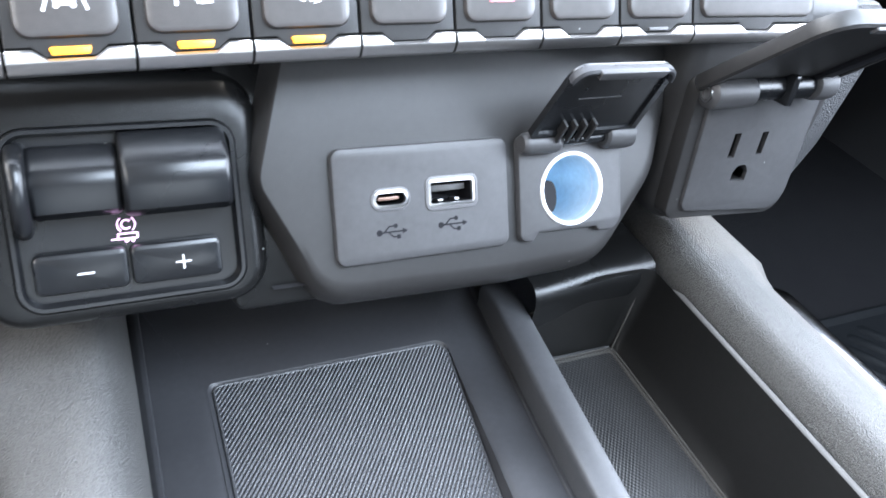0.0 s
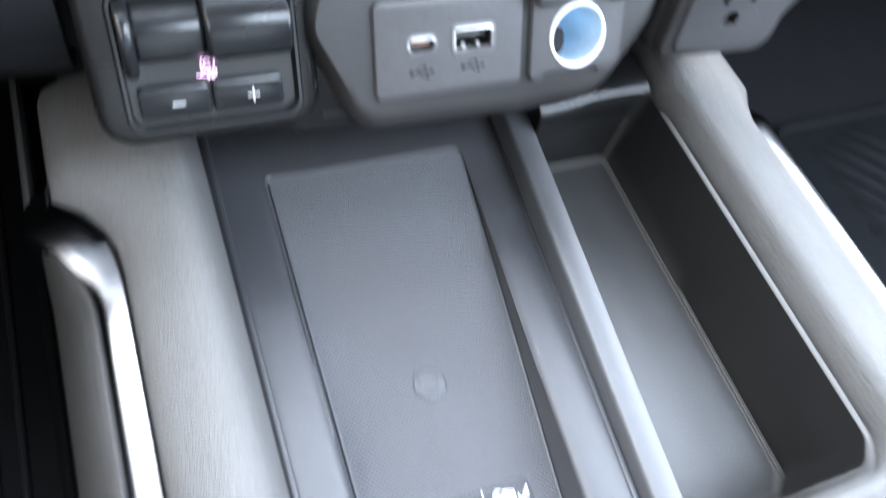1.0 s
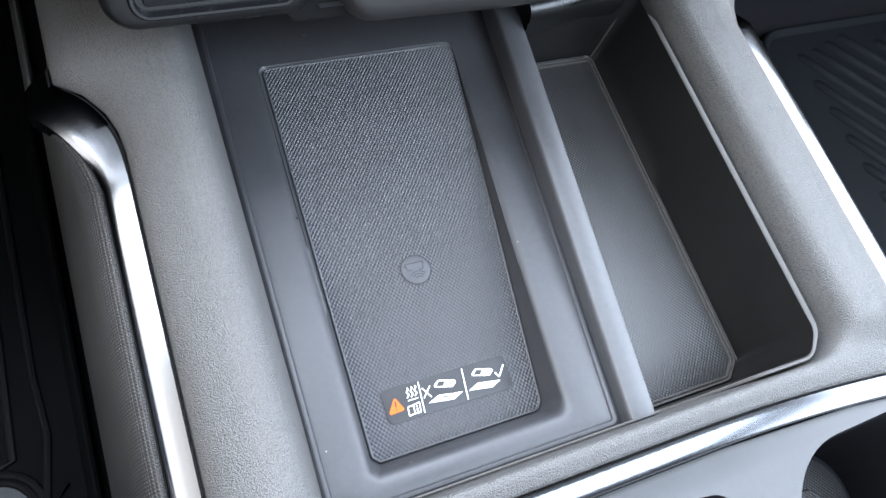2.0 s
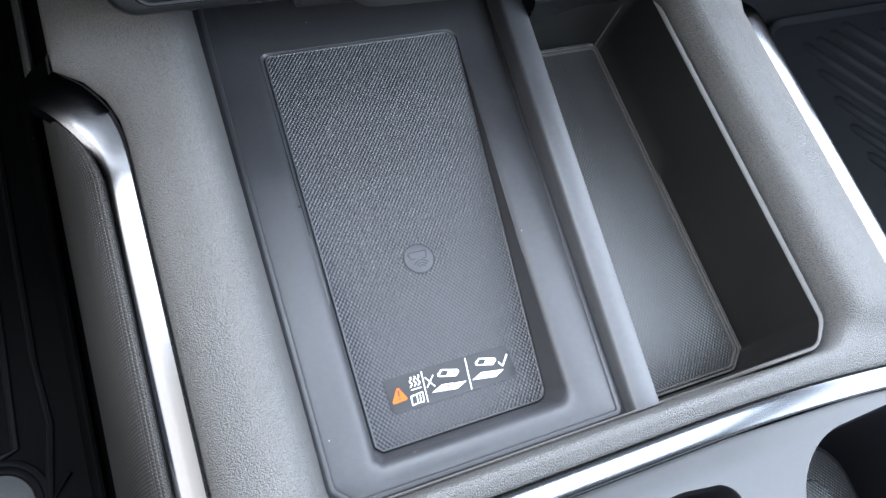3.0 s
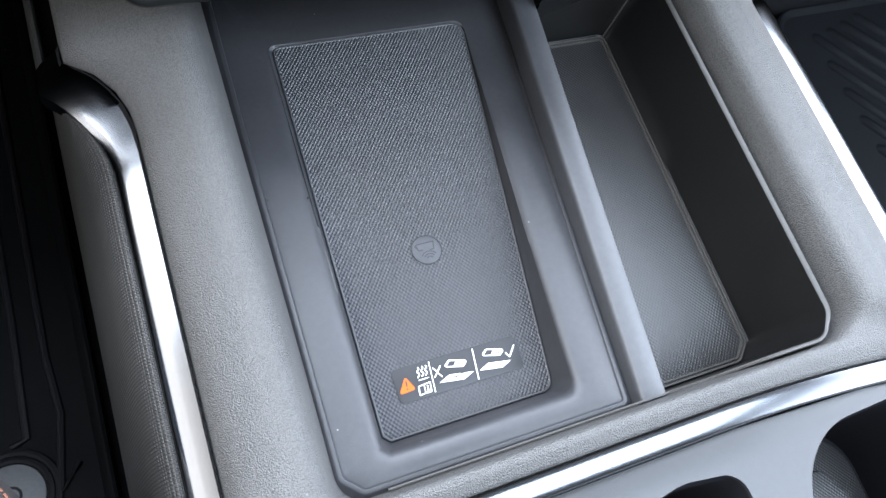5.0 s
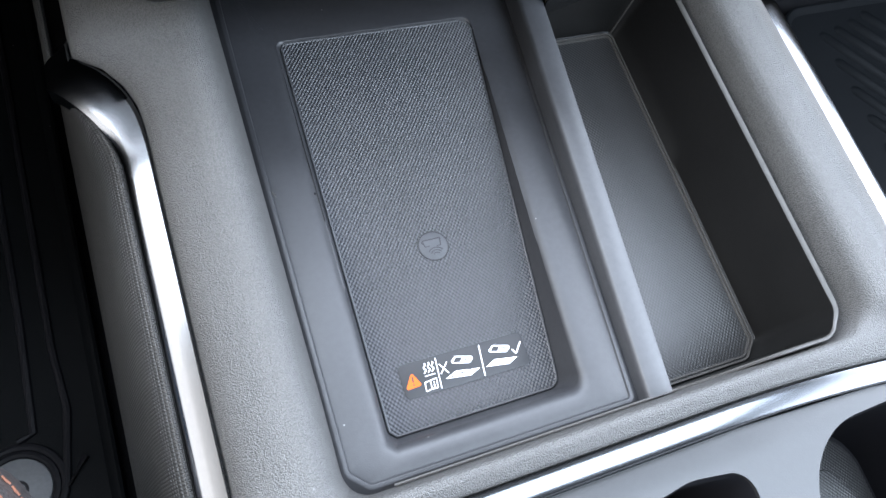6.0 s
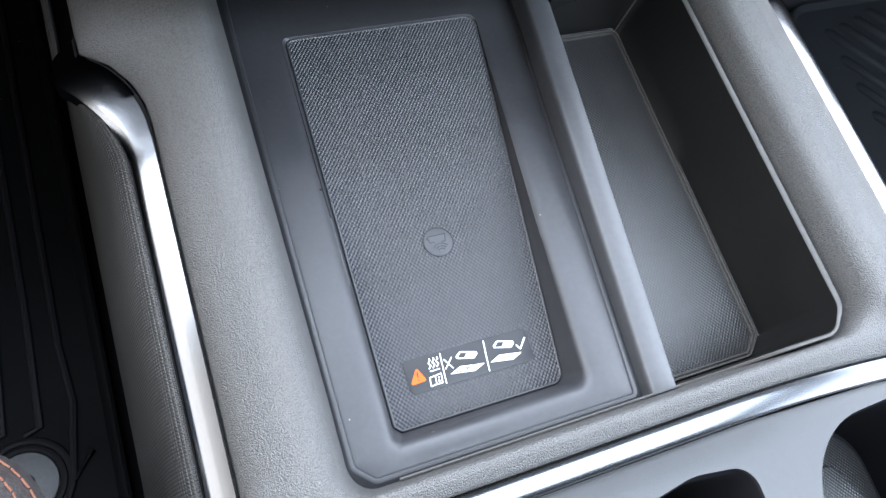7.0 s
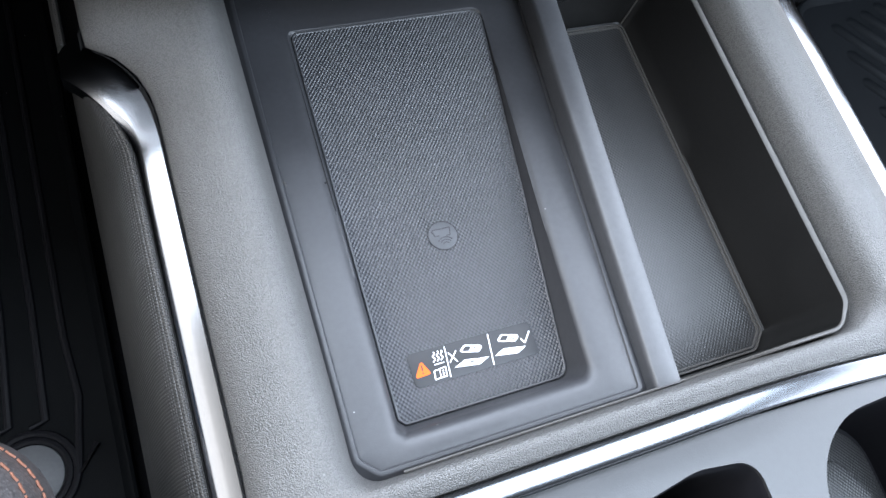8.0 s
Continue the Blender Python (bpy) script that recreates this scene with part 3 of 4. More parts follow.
def cup_panel(root):
    zc = 24.0
    big = rp([(86.5, -205), (188, -205), (188, -111.2), (100.5, -113.5)], [40, 40, 30, 34], 12)
    small = rp([(14, -200), (75.2, -200), (75.2, -117.0), (52, -113.6), (14, -119.5)], [20, 20, 9, 30, 14], 8)
    outline = rp([(-106, -300), (199, -300), (199, -111.5), (140, -105.2), (80, -102.6), (-94, -102.2)], [4, 4, 3, 30, 30, 3], 8)
    s = Shell()
    s.slab(outline, 10, zc, 0.8, [big, small], 16)
    plate = part("cup_holder_panel", s, SILVER, root, "satin grey panel round the cup holders")
    for hole in (big, small):
        s = Shell()
        s.loft([at(grow(hole, -0.2), zc - 1.5), at(grow(hole, -1.2), zc - 4), at(grow(hole, -3), -30), at(grow(hole, -6), -48)])
        s.f.append(tuple(s.add(at(grow(hole, -6), -48))))
        well = part("cup_well", s, VOID, plate, "deep black cup well")
        s = Shell()
        s.slab(grow(hole, -9), -48, -45.5, 0.8)
        part("cup_mat", s, BINMAT, well, "textured rubber liner")
    # a spring finger that reaches into the large well
    s = Shell()
    s.slab(rp([(128, -168), (168, -168), (150, -132), (136, -136)], [4, 4, 8, 6], 6), -34, -30, 1.2)
    part("cup_finger", s, BINMAT, plate, "textured rubber cup support")


console()


# ---- lower centre stack ----
def centre_stack():
    root = thing("centre_stack", "dark grey moulded lower centre stack panel", "dashboard panel")
    front = rp([(-9.0, -6.6), (50, -8.0), (83, -6.8), (103.5, 18), (113, 56), (116, 70), (-13, 70), (-15.8, 56), (-24.6, 25)], [13, 30, 16, 20, 20, 4, 4, 20, 9], 6, 3)
    hole = circle(71.2, 15.0, 11.6, 48)
    s = Shell(FACE)
    w = -2.2
    ports = [hole, rect(5.6, 16.2, 15.0, 20.1, 2.5, 8), rect(22.6, 37.2, 14.2, 21.6, 0.6, 4)]
    s.cap([at(grow(front, -2), w)] + [at(h, w) for h in ports])
    for h in ports:
        s.loft([at(h, w), at(h, w - 9)])
    crisp = [1 - smooth((u + 16) / 14) if v < 20 else 1 - smooth((u + 8) / 6) for u, v in front]

    def roll(soft, hard):
        """A loop whose edge is broadly rounded below and a plain chamfer beside the brake controller."""
        wide, tight = grow(front, soft[0]), grow(front, hard[0])
        return [(p[0] + (q[0] - p[0]) * k, p[1] + (q[1] - p[1]) * k, w + soft[1] + (hard[1] - soft[1]) * k) for p, q, k in zip(wide, tight, crisp)]

    s.loft([at(grow(front, -2), w), roll((0.6, -0.5), (-0.2, -0.1)), roll((3.0, -2.2), (0.4, -0.8)), roll((5.0, -5), (2.0, -4.6)), roll((6.4, -9), (3.4, -9)), roll((7.0, -14), (3.8, -15)), roll((7.4, -22), (3.8, -21)), roll((-3.0, -44), (2.0, -44))])
    part("front_panel", s, FASCIA, root, "grey-black plastic front panel with softly rounded edges")
    # recessed panel that carries the brake controller
    inner = rect(-88.5, -26.8, -3.9, 44.0, 7.0, 8, 3)
    outer = rect(-92.0, -22.0, -7.0, 55.0, 11, 8, 3)
    win = rect(-83.6, -28.6, -2.9, 42.2, 6.5, 8)
    s = Shell(FACE)
    w = -7.0
    s.cap([at(inner, w), at(win, w)])
    s.loft([at(win, w), at(grow(win, -0.3), w - 0.8), at(grow(win, -0.4), w - 10)])
    turn = [radians(a) for a in (0, 15, 30, 45, 60, 75, 90)]
    s.loft([[(p[0] + (q[0] - p[0]) * math.sin(a), p[1] + (q[1] - p[1]) * math.sin(a), w - 7 * (1 - math.cos(a))) for p, q in zip(inner, outer)] for a in turn] + [at(outer, w - 45)])
    part("side_bezel", s, PLASTIC, root, "black satin bezel round the brake controller")
    # panel behind, up to the switches, coloured black for the shade under them
    s = Shell(FACE)
    s.slab(rect(-97, 118, 20, 90, 3), -60, -34, 1)
    part("backing_panel", s, VOID, root)
    s = Shell(FACE)
    s.slab(rect(-32, 6, -10.5, 62, 3), -44, -11.5, 1)
    part("filler_panel", s, PLASTIC, root)
    # underside of the stack
    s = Shell()
    s.loft([[(-88, 86, 70), (-88, 96, 62), (-88, 150, 60)], [(-22, 86, 70), (-22, 96, 62), (-22, 150, 60)]], close=False)
    s.loft([[(-22, 80, 64), (-22, 95, 57), (-22, 150, 56)], [(86, 80, 64), (86, 95, 57), (86, 150, 56)]], close=False)
    part("underside", s, DARK, root)
    # panel behind the mains outlet, turning away at its outer side
    s = Shell(OUT)
    o = rp([(-26, -31), (28, -34), (38, -10), (44, 22), (40, 48), (-32, 48)], [10, 12, 24, 16, 6, 6], 6, 2)
    s.loft([at(grow(o, -6), -6), at(grow(o, -2), -7), at(grow(o, 0), -9), at(grow(o, 1.5), -14), at(grow(o, 1.0), -60)])
    s.f.append(tuple(s.add(at(grow(o, -6), -6))))
    part("outlet_panel", s, FASCIA, root, "dark smooth panel behind the outlet")
    s = Shell(OUT)
    s.slab(rp([(20, -30), (34, -34), (50, -8), (61, 26), (56, 46), (20, 46)], [4, 10, 24, 14, 6, 4], 6), -60, -9.5, 2.5)
    part("side_cheek", s, CHEEK, root, "grained cheek that turns away beside the outlet")
    return root


def usb_symbol(s, u, v):
    strokes(s, line([(u - 4.4, v), (u + 3.2, v)], 0.45) + [[(u + 3.0, v - 0.8), (u + 4.6, v), (u + 3.0, v + 0.8)], circle(u - 4.0, v, 0.9, 14)]
            + line([(u - 2.6, v), (u - 1.0, v + 1.6), (u + 0.4, v + 1.6)], 0.4) + [circle(u + 0.9, v + 1.6, 0.65, 12)]
            + line([(u - 1.4, v), (u + 0.2, v - 1.5), (u + 1.3, v - 1.5)], 0.4) + [[(u + 1.2, v - 2.1), (u + 2.3, v - 2.1), (u + 2.3, v - 0.9), (u + 1.2, v - 0.9)]], -0.05, 0.09)


def usb_plate():
    root = thing("usb_charging_plate", "grey plastic plate with two small charging ports", "charging port")
    c_out, a_out = rect(4.9, 16.9, 14.3, 20.8, 3.2, 8), rect(21.5, 38.3, 12.8, 22.8, 2.2, 6)
    s = Shell(FACE)
    s.slab(rect(-5.6, 48.9, -0.2, 32.4, 3.0, 8), -2.4, 0.0, 1.1, [grow(c_out, -0.4), grow(a_out, -0.4)], -4)
    part("plate", s, PLATE, root)
    usb = (("usb_c_port", c_out, rect(6.5, 15.4, 15.9, 19.2, 1.6, 8)), ("usb_a_port", a_out, rect(23.3, 36.5, 14.9, 20.9, 0.5, 4)))
    for name, rim, mouth in usb:
        s = Shell(FACE)
        s.slab(rim, -3, 0.45, 0.4, [grow(mouth, 0.9)], -4)
        port = part(name, s, PORTRIM, root, "port with a pale rim and metal shell")
        s = Shell(FACE)
        s.slab(grow(mouth, 0.9), -2, 0.25, 0.1, [mouth], -0.9)
        part("metal_shell", s, METAL, port)
        s = Shell(FACE)
        s.loft([at(grow(mouth, 0.02), -0.6), at(grow(mouth, 0.02), -8.5)])
        s.f.append(tuple(s.add(at(mouth, -8.5))))
        part("cavity", s, VOID, port)
        s = Shell(FACE)
        if name == "usb_c_port":
            s.slab(rect(7.8, 14.1, 17.1, 18.0, 0.3, 3), -8.4, -1.5, 0.1)
            part("tongue", s, COPPER, port)
        else:
            s.slab(rect(24.2, 35.6, 18.0, 19.8, 0.2, 3), -8.4, -3.0, 0.1)
            part("tongue", s, TONGUE, port)
            for x in (27.2, 32.6):
                s = Shell(FACE)
                s.slab(rect(x - 0.8, x + 0.8, 15.0, 15.7, 0.3, 3), -6, -2.2, 0.2)
                part("spring_contact", s, METAL, port, "small bright spring contact")
    for u, v in ((11.0, 8.3), (30.0, 8.5)):
        s = Shell(FACE)
        usb_symbol(s, u, v)
        part("usb_symbol", s, VOID, root, "engraved symbol")


def hinge_cap(s, u0, u1, v, w, r):
    """A rounded hinge knuckle along u."""
    n, loops = 16, []
    for u, k in ((u0, 0.75), (u0 + 0.8, 0.96), (u0 + 2, 1), (u1 - 2, 1), (u1 - 0.8, 0.96), (u1, 0.75)):
        loops.append([(u, v + r * k * math.sin(2 * math.pi * i / n), w + r * k * math.cos(2 * math.pi * i / n)) for i in range(n)])
    s.loft(loops, cap0=True, cap1=True)


def power_socket():
    root = thing("power_socket", "round 12 volt socket with its plastic lid flipped open", "power socket")
    hole = circle(71.2, 15.0, 11.0, 48)
    s = Shell(FACE)
    o = rp([(52.4, 0.4), (57, -0.4), (59, 2.2), (80.5, 2.0), (81.5, 0.4), (87.5, 0.4), (90.6, 4), (90.6, 29), (87, 32.4), (52.4, 32.4)], [2.5, 1, 0.6, 0.6, 0.6, 2.5, 2.5, 3, 3, 2.5], 4)
    s.slab(o, -2.4, 0.4, 0.9, [hole], -3)
    part("housing", s, PLATE, root)
    s = Shell(FACE)
    s.loft([at(grow(hole, 0.6), 0.3), at(grow(hole, 0.5), 0.9), at(grow(hole, 0.1), 1.1), at(grow(hole, -0.5), 0.9), at(grow(hole, -0.7), 0.2), at(grow(hole, -0.8), -3)])
    part("ring", s, WHITE, root, "white ring round the socket mouth")
    s = Shell(FACE)
    s.loft([at(grow(hole, -0.75), 0.1), at(grow(hole, -0.9), -10), at(grow(hole, -0.9), -34)])
    s.f.append(tuple(s.add(at(grow(hole, -0.9), -34))))
    part("barrel", s, BARREL, root, "bluish metal barrel")
    s = Shell(FACE)
    s.slab(ccw([(65.0 + 2.6 * math.cos(a * math.pi / 12), 12.6 + 5.2 * math.sin(a * math.pi / 12)) for a in range(24)]), -8, -2.6)
    part("contact_slot", s, VOID, root)
    s = Shell(FACE)
    hinge_cap(s, 52.2, 65.5, 30.0, 2.4, 3.4)
    part("hinge_knuckle", s, PLATE, root)
    s = Shell(FACE)
    hinge_cap(s, 81.4, 92.4, 31.0, 2.4, 4.6)
    part("hinge_knuckle", s, PLATE, root)
    s = Shell(FACE)
    s.tube([(64, 30.2, 2.6), (84, 30.6, 2.6)], 1.7, 10)
    part("hinge_pin", s, GLOSSY, root)
    # lid, standing open
    lid_at = frame_map((72.0, 88.5, 103.0), (1, 0, 0), (0, -0.30, 0.95))
    s = Shell(lid_at)
    o = rp([(-19.2, 0), (18.8, 0), (19.2, 27.5), (-15.5, 27.5)], [1.5, 1.5, 5, 5], 6)
    s.loft([at(grow(o, -1.6), -0.6), at(o, -0.4), at(grow(o, 0.0), 1.8), at(grow(o, -2.0), 1.8), at(grow(o, -2.2), 0.8)], cap0=True, cap1=True)
    lid = part("lid", s, GLOSSY, root, "open black lid, dished inside")
    s = Shell(lid_at)
    run = [n for n, p in enumerate(o) if p[1] > 2.5]
    edge = lambda d, w: [at(grow(o, d), w)[n] for n in run]
    s.loft([edge(0.1, 0.4), edge(0.4, 1.4), edge(0.3, 2.6), edge(-0.3, 3.2), edge(-1.0, 3.2), edge(-1.5, 2.6), edge(-1.55, 1.6)], close=False)
    part("lid_rim", s, DARK, lid, "paler raised rim of the lid")
    s = Shell(lid_at)
    s.slab(rp([(-9, 25.2), (13, 25.2), (14.5, 27.9), (-9, 27.9)], 0.4, 3), 2.4, 4.0, 0.4)
    part("grip", s, PLATE, lid, "pale finger grip")
    s = Shell(lid_at)
    for x in (-9.5, -6.0, -2.5, 1.0):
        s.slab(rect(x - 0.5, x + 0.5, -1.0, 6.5, 0.3, 2), 0.5, 3.4, 0.2)
    part("ribs", s, FASCIA, lid)
    s = Shell(lid_at)
    strokes(s, line([(-9, 15.0), (6, 15.4)], 0.35), 0.8, 1.0)
    part("moulded_mark", s, PLATE, lid)


def mains_outlet():
    root = thing("mains_outlet", "grey three-hole mains outlet with its large lid open", "outlet")
    slots = [rect(-7.8, -4.8, -4.6, 4.6, 0.2, 2), rect(5.2, 8.0, -4.0, 4.4, 0.2, 2), rp([(-2.8, -14.2), (4.2, -14.2), (4.2, -10.5), (2.6, -7.8), (-1.2, -7.8), (-2.8, -10.5)], [0.3, 0.3, 1.5, 2, 2, 1.5], 4)]
    s = Shell(OUT)
    s.slab(rp([(-26.6, -27.5), (30, -31), (30, 24), (-28.4, 24)], [5, 8, 4, 4], 6), -8, -1.6, 1.0, slots, -6)
    part("base", s, FASCIA, root, "dark base frame")
    s = Shell(OUT)
    s.slab(rp([(-21.6, -24.0), (28.4, -28.6), (27.6, 21), (-23.6, 21)], [4, 8, 3, 3], 6), -1.6, 0.0, 0.9, slots, -4)
    part("face_plate", s, PLATE, root)
    for hole in slots:
        s = Shell(OUT)
        s.loft([at(hole, -3.5), at(hole, -9)])
        s.f.append(tuple(s.add(at(hole, -8.5))))
        part("pin_slot", s, VOID, root, "dark pin hole")
    s = Shell(OUT)
    s.slab(rect(-19, -14.5, 14.2, 16.0, 0.3, 2), -0.1, 0.5, 0.2)
    part("catch", s, PORTRIM, root)
    s = Shell(OUT)
    hinge_cap(s, -29.5, -11.4, 20.8, 3.0, 5.0)
    knuckle = part("hinge_knuckle", s, PLATE, root)
    s = Shell(lambda p: OUT((-29.6 - p[2], 20.8 + p[1], 3.0 + p[0])))
    s.loft([at(circle(0, 0, 2.6, 20), 0), at(circle(0, 0, 2.5, 20), 0.5), at(circle(0, 0, 1.7, 20), 0.5), at(circle(0, 0, 1.6, 20), -0.6)], cap1=True)
    part("hinge_screw", s, METAL, knuckle, "small metal hinge screw")
    s = Shell(OUT)
    hinge_cap(s, 14.2, 23.8, 22.4, 3.2, 5.4)
    part("hinge_knuckle", s, PLATE, root)
    s = Shell(OUT)
    for u0, u1 in ((-11.6, 0.8), (3.2, 15.0)):
        s.loft([[(u, v, w) for v, w in ((17.6, 0.6), (17.8, 3.6), (18.6, 5.2), (21.4, 6.6), (22.2, 6.7), (24.6, 5.6), (25.4, 4.6), (25.6, 0.6))] for u in (u0, u0 + 0.4, u1 - 0.4, u1)], cap0=True, cap1=True)
    s.slab(rect(0.5, 3.5, 17.0, 27.4, 0.8, 4), 0.5, 8.6, 0.9)
    part("hinge_bar", s, GLOSSY, root, "dark two-part hinge bar")
    # lid, swung up and out
    lid_at = frame_map((137.5, 90.5, 115.8), (1, 0, 0), (0, -0.685, 0.728))
    s = Shell(lid_at)
    o = rp([(-26.5, 1), (30, 1), (28, 52), (-24.5, 52)], [2, 2, 9, 9], 6)
    s.loft([at(grow(o, -1.8), -2.6), at(grow(o, -0.2), -2.2), at(grow(o, 0.3), -0.8), at(grow(o, 0.2), 2.0), at(grow(o, -0.5), 2.8), at(grow(o, -2.4), 2.8), at(grow(o, -2.9), 1.4)], cap0=True, cap1=True)
    lid = part("lid", s, FASCIA, root, "large open dark lid with a rounded rim")
    s = Shell(lid_at)
    s.slab(rect(-10, 14, 48.8, 51.6, 0.6, 3), 2.2, 3.6, 0.4)
    part("grip", s, PORTRIM, lid, "pale finger grip")
    s = Shell(lid_at)
    s.slab(rect(18, 24, 3, 44, 0.8, 3), 1.2, 3.0, 0.4)
    part("seal", s, VOID, lid, "black rubber seal")


def brake_controller():
    root = thing("brake_controller", "black trailer brake controller with a sliding lever and two keys", "controller")
    win = rect(-83.2, -29.0, -2.5, 41.8, 6.2, 8)
    s = Shell(FACE)
    s.loft([at(grow(win, 0.2), -12), at(grow(win, 0.2), -6.6), at(grow(win, -0.3), -5.9), at(grow(win, -1.2), -5.9), at(grow(win, -1.9), -9.5)])
    s.f.append(tuple(s.add(at(grow(win, -1.9), -9.5))))
    part("frame", s, GLOSSY, root, "thin smooth frame")

    def lever(name, u0, u1, prof):
        s = Shell(FACE)
        loops = []
        for u, k in ((u0, 0.90), (u0 + 0.5, 0.97), (u0 + 1.4, 1), (u1 - 1.6, 1), (u1 - 0.6, 0.97), (u1, 0.90)):
            loops.append([(u, 30 + (v - 30) * k, -9.5 + (w + 9.5) * k) for v, w in prof])
        s.loft(loops, cap0=True, cap1=True)
        return part(name, s, GLOSSY, root)

    lever("lever", -57.2, -31.6, [(19.5, -9.5), (19.8, -1), (21.5, 1.6), (27, 2.8), (31.5, 2.6), (33.4, 1.6), (38.6, -3.6), (40.0, -5.6), (40.2, -9.5)])
    lever("slide", -77.4, -57.3, [(20.2, -9.5), (20.4, -4), (22, -1.6), (28, -0.6), (31, -0.9), (32.6, -2.0), (36.8, -6), (37.6, -7.6), (37.6, -9.5)])
    lever("lever_end", -81.2, -77.2, [(16.5, -9.5), (16.6, -1), (18.5, 1.6), (27, 3.6), (32.5, 3.2), (35, 1.6), (38.6, -3.6), (38.8, -9.5)])
    for name, u0, u1, sign in (("minus_key", -79.2, -57.8, "-"), ("plus_key", -57.2, -35.0, "+")):
        s = Shell(FACE)
        s.slab(rect(u0, u1, 1.6, 11.8, 1.8, 6), -9.6, -6.2, 1.3)
        key = part(name, s, GLOSSY, root, "raised black key")
        s = Shell(FACE)
        c = (u0 + u1) / 2 + (1.4 if sign == "+" else 0.8)
        strokes(s, line([(c - 1.9, 6.3), (c + 1.9, 6.3)], 0.45), -6.3, -6.1)
        if sign == "+":
            strokes(s, line([(c, 4.4), (c, 8.2)], 0.45), -6.3, -6.08)
        part("sign", s, GREYPRINT, key)
    s = Shell(FACE)
    u, v = -57.6, 14.6
    strokes(s, line([(u - 3.4, v - 1.2), (u + 2.8, v - 1.2), (u + 2.8, v + 0.1), (u - 1.8, v + 0.1), (u - 1.8, v - 1.2)], 0.36) + [circle(u + 0.2, v - 1.7, 0.5, 12), circle(u + 1.6, v - 1.7, 0.5, 12)]
            + line(arc(u + 0.4, v + 2.4, 1.15, 40, 320), 0.4) + line(arc(u + 0.4, v + 2.4, 2.1, 130, 230), 0.34) + line(arc(u + 0.4, v + 2.4, 2.1, -50, 50), 0.34), -9.45, -9.2)
    part("trailer_symbol", s, PINK, root, "lit pink trailer brake symbol")


